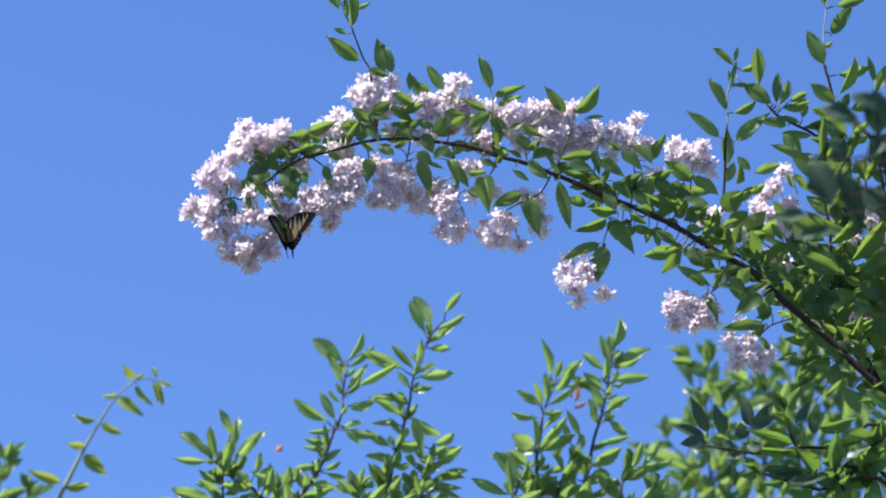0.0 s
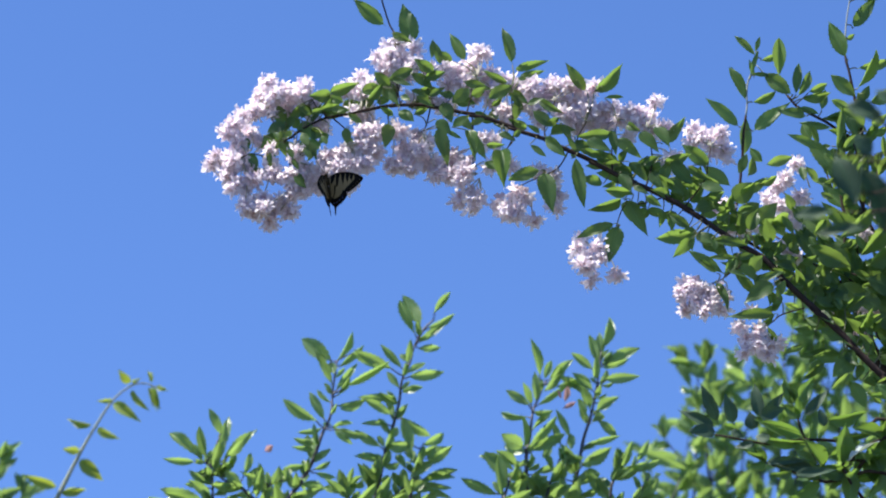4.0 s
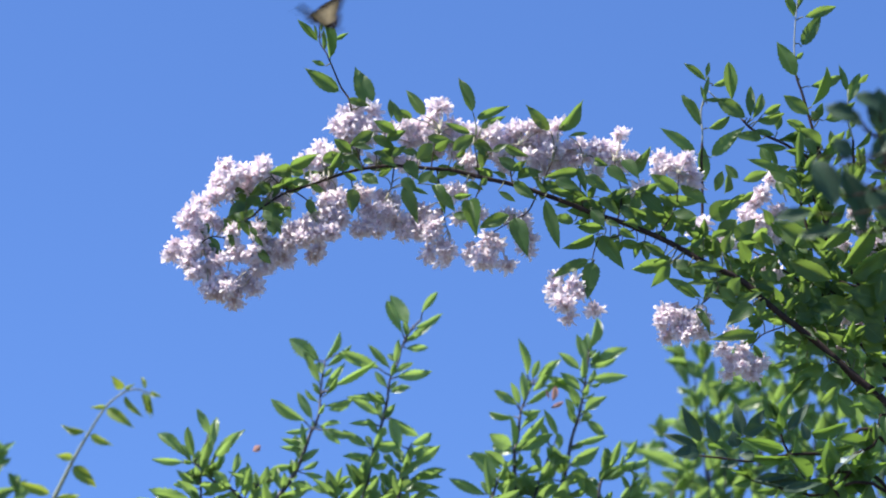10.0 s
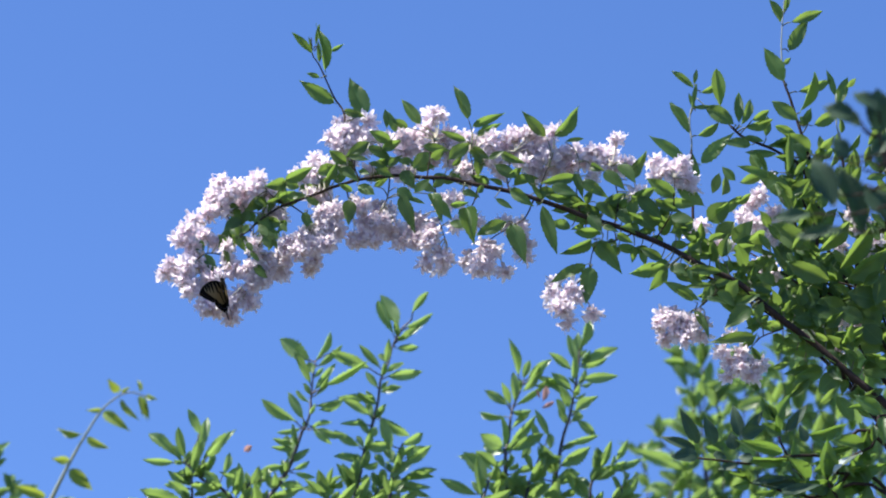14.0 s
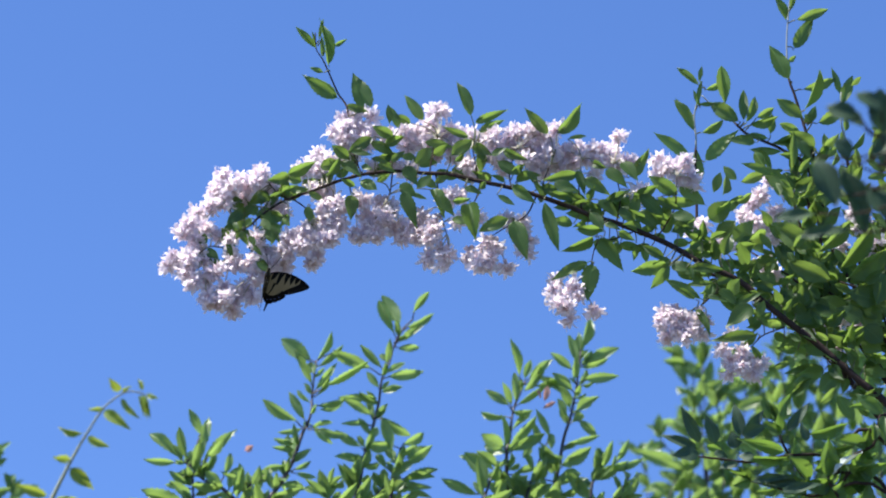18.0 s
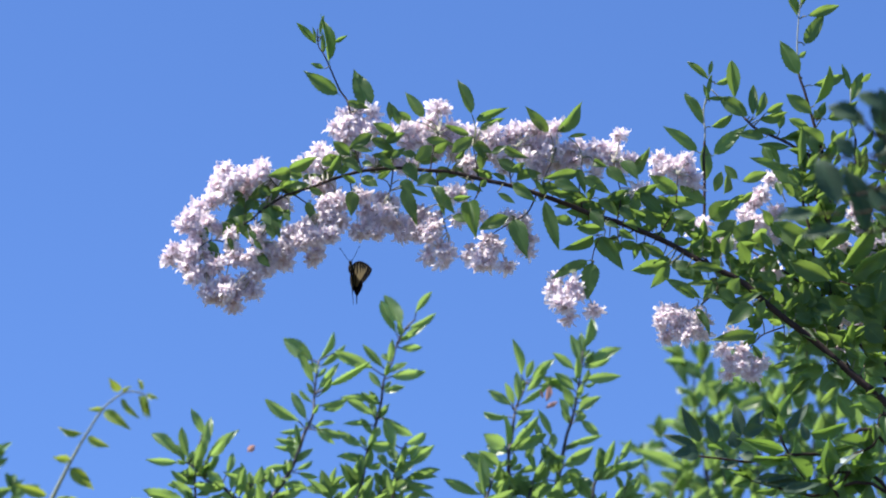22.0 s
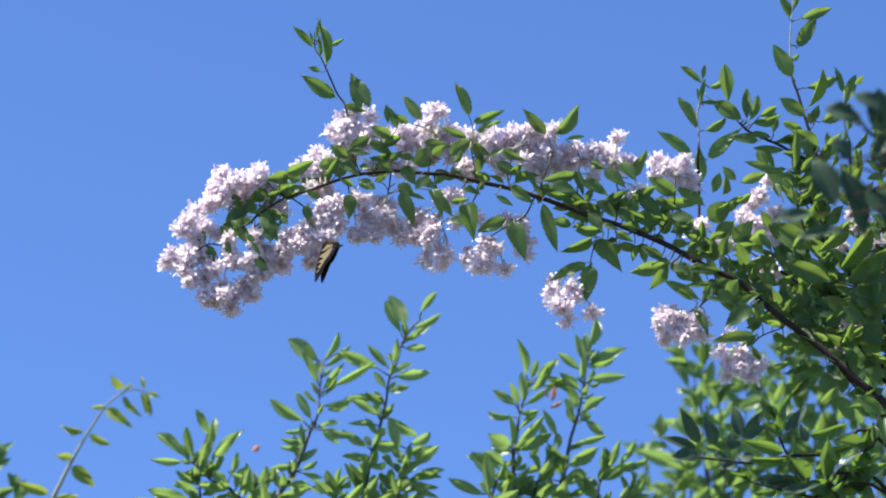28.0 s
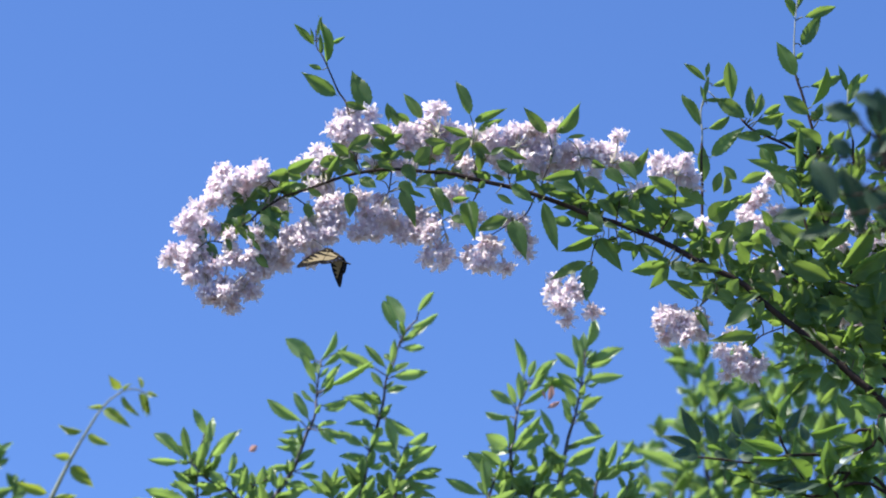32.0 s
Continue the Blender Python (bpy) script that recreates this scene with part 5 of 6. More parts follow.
TIP_B = [(0.211, 3.665, 0.225, 3.723, 0.018), (0.206, 3.637, 0.211, 3.696, 0.016), (0.202, 3.637, 0.194, 3.686, 0.014), (0.196, 3.609, 0.202, 3.644, 0.012),
    (0.217, 3.637, 0.229, 3.662, 0.012), (0.225, 3.643, 0.271, 3.668, 0.018), (0.213, 3.634, 0.254, 3.647, 0.011), (0.193, 3.63, 0.166, 3.652, 0.014),
    (0.212, 3.609, 0.222, 3.639, 0.011), (0.22, 3.608, 0.268, 3.603, 0.016), (0.197, 3.597, 0.168, 3.62, 0.016), (0.185, 3.593, 0.146, 3.62, 0.014),
    (0.194, 3.565, 0.178, 3.598, 0.016), (0.212, 3.579, 0.239, 3.587, 0.011)]
SIDE_B = [(0.217, 3.595, 0.231, 3.6, 0.007), (0.207, 3.556, 0.229, 3.575, 0.018), (0.215, 3.546, 0.235, 3.524, 0.014), (0.2, 3.537, 0.215, 3.556, 0.014),
    (0.183, 3.542, 0.175, 3.575, 0.012), (0.197, 3.507, 0.238, 3.513, 0.011), (0.19, 3.502, 0.206, 3.517, 0.009), (0.184, 3.475, 0.224, 3.493, 0.021),
    (0.181, 3.461, 0.21, 3.47, 0.017), (0.227, 3.466, 0.232, 3.498, 0.012), (0.24, 3.47, 0.256, 3.506, 0.012), (0.261, 3.484, 0.281, 3.509, 0.011),
    (0.26, 3.47, 0.303, 3.492, 0.012), (0.251, 3.463, 0.278, 3.469, 0.01)]
FOOT_B = [(0.222, 3.452, 0.239, 3.471, 0.014), (0.206, 3.429, 0.201, 3.453, 0.014), (0.246, 3.42, 0.268, 3.435, 0.012), (0.268, 3.425, 0.284, 3.458, 0.014),
    (0.089, 3.429, 0.075, 3.453, 0.014), (0.08, 3.418, 0.1, 3.452, 0.014), (0.135, 3.458, 0.149, 3.429, 0.012), (0.123, 3.49, 0.137, 3.511, 0.012),
    (0.086, 3.466, 0.053, 3.484, 0.016), (0.189, 3.424, 0.207, 3.442, 0.014), (0.147, 3.424, 0.174, 3.442, 0.016), (0.118, 3.415, 0.136, 3.443, 0.014)]


def young_bush(runs, tables, seed, label):
    """A young bush five metres off: upright stems from one foot, with narrow leaves on short stalks."""
    rng = random.Random(seed)
    root = Vector((sum(pts[0][0] for pts in runs) / len(runs) * 0.9, 5.0 + rng.uniform(-0.05, 0.05), 0.0))
    ob = thing("bush", root, label, "bush", "green bushes beyond the blossom")
    seen = []
    for pts in runs:
        y = 5.0 + rng.uniform(-0.012, 0.012)
        path = [Vector((x, y + rng.uniform(-0.006, 0.006), z)) for x, z in pts]
        fork = path[0].z > 3.5
        line = smooth_path(path, 6) if fork else rise(root, path)
        me = mesh_of("stem", *tube([q - root for q in line], 0.0022 if fork else 0.0050, 0.0013, 7, power=1.5), BUSH_BARK)
        part("fork" if fork else "stem", me, ob)
        low = [] if fork else [q for q in line[8:] if q.z < 3.48]
        if len(low) > 2:
            spurs(ob, rng, low, BUSH_LEAVES, 0.017, 0.055, 0.32, tip=False)
        spurs(ob, rng, line if fork else line[10:], BUSH_LEAVES, 0.030, 0.036, 0.30, tip=False)
        seen += line if fork else line[6:]
    for leaves in tables:
        for x0, z0, x1, z1, w in leaves:
            y = 5.0 + rng.uniform(-0.03, 0.03)
            base, tip = Vector((x0, y, z0)), Vector((x1, y + rng.uniform(-0.02, 0.02), z1))
            near_stem = min(seen, key=lambda q: (q - base).length)
            if (near_stem - base).length < 0.045:
                base = base.lerp(near_stem, 0.45)
            blade(ob, BUSH_LEAVES, rng, base, tip, w, leaf_face(rng, rng.random() < 0.72))
            if 0.004 < (near_stem - base).length < 0.05:
                line = [near_stem - root, near_stem.lerp(base, 0.5) - root - Vector((0, 0, 0.002)), base + (tip - base) * 0.12 - root]
                part("stalk", mesh_of("stalk", *tube(line, 0.0012, 0.0009, 5), BUSH_BARK), ob)
    bushes.append((ob, 1.0))
    return ob


BUSH_C = ([[(0.701, 4.056), (0.719, 4.227), (0.748, 4.375), (0.764, 4.476)],
    [(0.632, 4.056), (0.649, 4.202), (0.677, 4.325), (0.71, 4.438)],
    [(0.78, 4.056), (0.799, 4.227), (0.829, 4.375), (0.822, 4.476)],
    [(0.496, 4.056), (0.506, 4.202), (0.513, 4.325), (0.493, 4.375)],
    [(0.536, 4.056), (0.535, 4.227), (0.53, 4.363)],
    [(0.587, 4.056), (0.602, 4.177), (0.618, 4.301), (0.597, 4.363)],
    [(0.667, 4.056), (0.677, 4.177), (0.699, 4.301), (0.69, 4.375)],
    [(0.758, 4.056), (0.752, 4.202), (0.781, 4.325), (0.773, 4.425)],
    [(0.826, 4.056), (0.833, 4.202), (0.827, 4.325), (0.853, 4.4)],
    [(0.892, 4.056), (0.89, 4.202), (0.896, 4.325)],
    [(0.45, 4.056), (0.475, 4.141), (0.443, 4.202)],
    [(0.632, 4.056), (0.643, 4.202), (0.712, 4.35), (0.729, 4.476)]]
    + [[(0.723, 4.056), (0.696, 4.227), (0.653, 4.313)],
    [(0.564, 4.056), (0.567, 4.153), (0.56, 4.276)],
    [(0.792, 4.056), (0.8, 4.251), (0.737, 4.4)],
    [(0.931, 4.104), (0.894, 4.276), (0.806, 4.375)]])
BUSH_D = [[(0.49, 4.273), (0.517, 4.352), (0.539, 4.458)],
    [(0.564, 4.273), (0.606, 4.405), (0.636, 4.566)],
    [(0.676, 4.273), (0.707, 4.458), (0.7, 4.593)],
    [(0.763, 4.273), (0.796, 4.485), (0.831, 4.73)],
    [(0.886, 4.273), (0.936, 4.539), (0.882, 4.73)],
    [(0.948, 4.273), (0.981, 4.485), (0.94, 4.62)],
    [(0.441, 4.273), (0.454, 4.325), (0.431, 4.392)]]
BUSH_M = [[(-0.848, 3.866), (-0.839, 3.906), (-0.817, 3.943)],
    [(-0.882, 3.912), (-0.872, 3.957), (-0.864, 4.012)]]
young_bush([[(-0.127, 3.415), (-0.122, 3.441), (-0.117, 3.468), (-0.113, 3.491), (-0.106, 3.518), (-0.099, 3.545), (-0.092, 3.577), (-0.09, 3.595), (-0.087, 3.613), (-0.076, 3.641), (-0.07, 3.668), (-0.06, 3.692)],
            [(-0.068, 3.666), (-0.056, 3.689), (-0.041, 3.705)],
            [(-0.074, 3.415), (-0.069, 3.45), (-0.061, 3.491), (-0.054, 3.506)],
            [(-0.104, 3.415), (-0.083, 3.441), (-0.071, 3.455)],
            [(-0.164, 3.415), (-0.164, 3.441)]],
           (TIP_A, SIDE_A, LOW_A,), 21, "young green bush of upright dark stems and narrow glossy leaves")
young_bush([[(-0.254, 3.415), (-0.234, 3.45), (-0.218, 3.479), (-0.206, 3.518), (-0.199, 3.536), (-0.193, 3.554), (-0.192, 3.586), (-0.189, 3.613), (-0.186, 3.641)],
            [(-0.192, 3.586), (-0.177, 3.591)]],
           (UPPER_A, MIDDLE_A,), 22, "young green bush with one tall dark stem and narrow leaves")
leaning_bush = young_bush([[(-0.296, 3.415), (-0.326, 3.441), (-0.352, 3.455), (-0.369, 3.473), (-0.384, 3.484)],
            [(-0.367, 3.415), (-0.368, 3.446), (-0.371, 3.468)],
            [(-0.296, 3.418), (-0.284, 3.441), (-0.276, 3.455)]],
           (LEFT_A, FOOT_A,), 23, "low young green bush with a leaning stem and narrow leaves")
red_bush = young_bush([[(0.1, 3.415), (0.099, 3.459), (0.099, 3.495), (0.104, 3.522), (0.107, 3.549), (0.111, 3.572), (0.12, 3.59), (0.128, 3.615)],
            [(0.064, 3.415), (0.074, 3.45), (0.085, 3.47)],
            [(0.126, 3.415), (0.135, 3.45), (0.148, 3.482), (0.153, 3.504)]],
           (UPPER_B, LOW_B,), 24, "young green bush with an upright stem and a reddish leaf tip")
young_bush([[(0.161, 3.415), (0.171, 3.45), (0.178, 3.486), (0.185, 3.522), (0.194, 3.549), (0.2, 3.577), (0.205, 3.604), (0.209, 3.631), (0.212, 3.659)],
            [(0.223, 3.415), (0.227, 3.45), (0.247, 3.468), (0.264, 3.475)],
            [(0.264, 3.415), (0.272, 3.44), (0.28, 3.454)]],
           (TIP_B, SIDE_B, FOOT_B,), 25, "young green bush with a tall upright stem and pale-backed leaves")
bush(6.8, BUSH_C, 1.0, 23, 0.25, "dense bright green bush behind the flowering shrub", 0.031, 0.072, 0.36, 4)
bush(7.4, BUSH_D, 1.0, 24, 0.25, "dense light green bush half hidden by others", 0.031, 0.072, 0.36, 4)
bush(6.4, BUSH_M, 1.0, 25, 0.6, "small green bush tip low against the sky")

rng = random.Random(26)
RED_TIPS = [(0.155, 3.563, 0.16, 3.59, 0.01), (0.152, 3.553, 0.172, 3.564, 0.007), (0.15, 3.568, 0.145, 3.583, 0.005)]
for owner, leaves in ((red_bush, RED_TIPS), (leaning_bush, [(-0.29, 3.484, -0.278, 3.494, 0.01)])):
    for x0, z0, x1, z1, w in leaves:
        blade(owner, RED_LEAVES, rng, (x0, 4.97, z0), (x1, 4.97, z1), w, Vector((0.3, -1.0, -0.4)), "red_leaf")

HAZY = [(0.511, 4.342, 0.467, 4.397, 0.019), (0.527, 4.348, 0.524, 4.405, 0.019), (0.499, 4.298, 0.464, 4.355, 0.019), (0.529, 4.298, 0.549, 4.368, 0.022),
    (0.523, 4.273, 0.487, 4.297, 0.019), (0.531, 4.249, 0.587, 4.285, 0.022), (0.485, 4.246, 0.442, 4.248, 0.017), (0.572, 4.298, 0.571, 4.332, 0.022),
    (0.567, 4.313, 0.633, 4.326, 0.022), (0.583, 4.286, 0.649, 4.295, 0.026), (0.594, 4.257, 0.654, 4.277, 0.026), (0.553, 4.257, 0.531, 4.302, 0.019)]
HAZY_LOW = [(0.494, 4.208, 0.471, 4.234, 0.014), (0.54, 4.202, 0.583, 4.234, 0.021), (0.558, 4.214, 0.606, 4.227, 0.019), (0.492, 4.123, 0.38, 4.164, 0.021),
    (0.475, 4.117, 0.403, 4.106, 0.019), (0.52, 4.104, 0.474, 4.136, 0.019), (0.543, 4.117, 0.591, 4.136, 0.021), (0.525, 4.08, 0.496, 4.103, 0.019),
    (0.576, 4.08, 0.613, 4.118, 0.024), (0.451, 4.08, 0.416, 4.103, 0.017)]
hazy_root = Vector((0.56, 6.8, 0.0))
hazy = thing("bush", hazy_root, "bright green bush edge with narrow leaves, beyond the blossom", "bush", "green bushes beyond the blossom")
rng = random.Random(29)
line = rise(hazy_root, [Vector((x, 6.8, z)) for x, z in [(0.536, 4.068), (0.53, 4.153), (0.526, 4.251), (0.526, 4.313), (0.535, 4.36)]])
part("stem", mesh_of("stem", *tube([q - hazy_root for q in line], 0.0070, 0.0016, 7, power=1.5), BUSH_BARK), hazy)
for leaves in (HAZY, HAZY_LOW):
    for x0, z0, x1, z1, w in leaves:
        y = 6.8 + rng.uniform(-0.05, 0.05)
        blade(hazy, BUSH_LEAVES, rng, (x0, y, z0), (x1, y + rng.uniform(-0.03, 0.03), z1), w * 1.1, leaf_face(rng, rng.random() < 0.8))
bushes.append((hazy, 0.2))

# ---- lone pale shoot ----
lone_foot = Vector((-0.72, 5.8, -0.05))
lone = thing("lone_shoot", lone_foot, "thin grey arching shoot with sparse yellow-green leaves", "shoot")
rng = random.Random(31)
for pts in [[(-0.672, 3.711), (-0.644, 3.776), (-0.62, 3.825), (-0.59, 3.878), (-0.561, 3.905), (-0.539, 3.912), (-0.519, 3.906), (-0.505, 3.9)]]:
    line = rise(lone_foot, [Vector((x, 5.8, z)) for x, z in pts])
    part("stem", mesh_of("stem", *tube([q - lone_foot for q in line], 0.008, 0.0013, 7, power=3.0), GREEN_BARK), lone)
LONE_BLADES = [(-0.559, 3.911, -0.58, 3.93, 0.016), (-0.559, 3.9, -0.522, 3.853, 0.013), (-0.59, 3.877, -0.537, 3.834, 0.02), (-0.589, 3.88, -0.616, 3.874, 0.009),
    (-0.622, 3.833, -0.668, 3.853, 0.014), (-0.616, 3.828, -0.573, 3.805, 0.016), (-0.641, 3.786, -0.672, 3.785, 0.015), (-0.644, 3.771, -0.601, 3.737, 0.024),
    (-0.676, 3.718, -0.738, 3.737, 0.018), (-0.523, 3.912, -0.531, 3.94, 0.01), (-0.525, 3.906, -0.516, 3.86, 0.011), (-0.519, 3.906, -0.506, 3.862, 0.011),
    (-0.514, 3.906, -0.492, 3.895, 0.01), (-0.672, 3.707, -0.629, 3.722, 0.016), (-0.525, 3.906, -0.512, 3.865, 0.009), (-0.557, 3.912, -0.539, 3.916, 0.007)]
for x0, z0, x1, z1, w in LONE_BLADES:
    blade(lone, YOUNG_LEAVES, rng, (x0, 5.8, z0), (x1, 5.8 + rng.uniform(-0.02, 0.02), z1), w, leaf_face(rng, True))


# ---- butterfly ----
def plate(name, outline, thick, material, mirror, slim=1.0):
    """A thin flat piece with the given outline, in units of 9.4 mm, of true thickness."""
    k = -1 if mirror else 1
    pts = [(x * 0.0094 * k * slim, y * 0.0094) for x, y in outline]
    n = len(pts)
    verts = [(x, y, thick / 2) for x, y in pts] + [(x, y, -thick / 2) for x, y in pts]
    faces = [tuple(range(n)), tuple(range(2 * n - 1, n - 1, -1))] + [(i, i + n, (i + 1) % n + n, (i + 1) % n) for i in range(n)]
    return mesh_of(name, verts, faces, material, False)


FORE = [(0.10, 0.42), (0.9, 0.70), (2.0, 0.80), (3.2, 0.62), (4.3, 0.22), (4.95, -0.16), (5.15, -0.40), (5.0, -0.66), (4.4, -1.05), (3.6, -1.45), (2.9, -1.78), (2.5, -1.90), (1.7, -1.35), (0.9, -0.72), (0.12, -0.22)]
FORE_EDGE = [(4.1, 0.30), (4.3, 0.22), (4.95, -0.16), (5.15, -0.40), (5.0, -0.66), (4.4, -1.05), (3.6, -1.45), (2.9, -1.78), (2.5, -1.90), (2.04, -1.58), (2.46, -1.22), (3.02, -0.85), (3.58, -0.49), (3.88, -0.21), (3.86, 0.08)]
FORE_RIM = [(0.10, 0.42), (0.9, 0.70), (2.0, 0.80), (3.2, 0.62), (4.3, 0.22), (4.2, 0.06), (3.2, 0.44), (2.0, 0.62), (0.9, 0.52), (0.10, 0.22)]
FORE_BARS = [[(0.50, 0.55), (1.02, 0.68), (0.74, -0.1), (0.46, -0.48), (0.36, -0.38)],
             [(1.26, 0.72), (1.80, 0.78), (1.52, 0.1), (1.24, -0.95), (1.08, -0.85), (1.16, 0.0)],
             [(2.05, 0.76), (2.56, 0.72), (2.36, 0.1), (2.10, -0.80), (2.00, 0.0)],
             [(2.76, 0.66), (3.22, 0.58), (3.04, 0.05), (2.80, -0.66), (2.66, 0.0)],
             [(3.38, 0.5), (3.80, 0.40), (3.62, -0.05), (3.42, -0.5), (3.26, -0.05)]]
HIND = [(0.10, -0.05), (1.0, -0.45), (2.0, -1.05), (2.70, -1.62), (2.62, -1.95), (2.40, -2.20), (2.22, -2.42), (1.95, -2.58), (1.72, -2.84), (1.42, -2.92), (1.15, -3.18), (0.88, -3.26), (0.80, -3.7), (0.74, -4.15), (0.64, -4.3), (0.56, -4.12), (0.60, -3.6), (0.58, -3.22), (0.26, -3.02), (0.06, -2.6), (0.02, -1.4)]
HIND_EDGE = [(2.70, -1.62), (2.62, -1.95), (2.40, -2.20), (2.22, -2.42), (1.95, -2.58), (1.72, -2.84), (1.42, -2.92), (1.15, -3.18), (0.88, -3.26), (0.80, -3.7), (0.74, -4.15), (0.64, -4.3), (0.56, -4.12), (0.60, -3.6), (0.58, -3.22), (0.26, -3.02), (0.06, -2.6), (0.12, -1.9), (0.62, -2.16), (1.05, -2.14), (1.5, -1.9), (1.86, -1.54), (2.12, -1.14)]
HIND_RIM = [(0.10, -0.05), (0.22, -0.30), (0.20, -1.2), (0.22, -2.3), (0.08, -2.5), (0.02, -1.4)]
HIND_BAR = [(0.84, -0.5), (1.10, -0.6), (0.86, -1.5), (0.60, -2.1), (0.50, -2.02), (0.72, -1.4)]


def swept(outline):
    """The outline of a hindwing, swung in towards the body."""
    c, s = math.cos(radians(5)), math.sin(radians(5))
    return [(x * c + y * s, y * c - x * s) for x, y in outline]


def butterfly():
    ob = thing("butterfly", (0, 3.79, 3.2), "cream and black striped swallowtail butterfly feeding at the blossom", "butterfly")
    for name, r, long, y, label in (("thorax", 0.0036, 0.0062, 0.001, ""), ("abdomen", 0.0026, 0.0105, -0.0145, "dark abdomen with pale sides"), ("head", 0.0022, 0.0024, 0.0085, "")):
        bm = bmesh.new()
        bmesh.ops.create_uvsphere(bm, u_segments=12, v_segments=10, radius=1.0)
        for v in bm.verts:
            taper = 1.0 + (0.35 * v.co.y if name == "abdomen" else 0.0)
            v.co = Vector((v.co.x * r * taper, v.co.y * long, v.co.z * r * taper))
        me = bpy.data.meshes.new(name)
        bm.to_mesh(me)
        bm.free()
        me.materials.append(FUR)
        me.polygons.foreach_set("use_smooth", [True] * len(me.polygons))
        part(name, me, ob, Matrix.Translation((0, y, 0)), label)
    wings = []
    for side in (1, -1):
        feeler = [Vector((side * 0.001, 0.010, 0.001)), Vector((side * 0.006, 0.017, 0.003)), Vector((side * 0.010, 0.024, 0.004)), Vector((side * 0.0115, 0.0262, 0.004))]
        verts, faces = tube(feeler, 0.00028, 0.00028, 5)
        tube([feeler[2], feeler[3]], 0.0003, 0.0007, 6, verts, faces)
        part("antenna", mesh_of("antenna", verts, faces, BLACK), ob)
        mirror = side < 0
        fore = part("forewing", plate("forewing", FORE, 0.00030, CREAM, mirror), ob, Matrix.Translation((side * 0.0015, 0.002, 0.0016)))
        hind = part("hindwing", plate("hindwing", swept(HIND), 0.00030, CREAM, mirror), ob, Matrix.Translation((side * 0.0015, 0.001, 0.0008)))
        part("border", plate("border", FORE_EDGE, 0.00052, BLACK, mirror), fore, None, "black scalloped border")
        part("leading_edge", plate("leading_edge", FORE_RIM, 0.00060, BLACK, mirror), fore, None, "black leading edge")
        for bar in FORE_BARS:
            centre = sum(x for x, y in bar) / len(bar)
            bar = [(centre + (x - centre) * 1.4, y) for x, y in bar]
            part("stripe", plate("stripe", bar, 0.00044, BLACK, mirror), fore, None, "black tapering stripe")
        for i in range(6):
            x, y = 4.62 - 0.38 * i, -0.52 - 0.222 * i
            dot = [(x + 0.05 * math.cos(a * 1.0472), y + 0.035 * math.sin(a * 1.0472)) for a in range(6)]
            part("spot", plate("spot", dot, 0.00070, CREAM, mirror), fore, None, "small cream spot")
        part("border", plate("border", swept(HIND_EDGE), 0.00052, BLACK, mirror), hind, None, "black border drawn out into a tail")
        part("inner_edge", plate("inner_edge", swept(HIND_RIM), 0.00060, BLACK, mirror), hind, None, "black inner edge")
        part("stripe", plate("stripe", swept(HIND_BAR), 0.00044, BLACK, mirror), hind, None, "black tapering stripe")
        for x, y in ((0.62, -2.75), (1.05, -2.65), (1.5, -2.45), (1.95, -2.1)):
            dot = [(x + 0.10 * math.cos(a * 1.0472), y + 0.06 * math.sin(a * 1.0472)) for a in range(6)]
            part("spot", plate("spot", swept(dot), 0.00070, BLUE, mirror), hind, None, "dull blue spot")
        wings.append((side, fore, hind))
    return ob, wings


flyer, flyer_wings = butterfly()


# ---- wind and flight ----
def spell(series):
    """Rows of half-second values, stretch by stretch, as time and value."""
    return [(start + 0.5 * i, v) for start, values in series.items() for i, v in enumerate(values)]


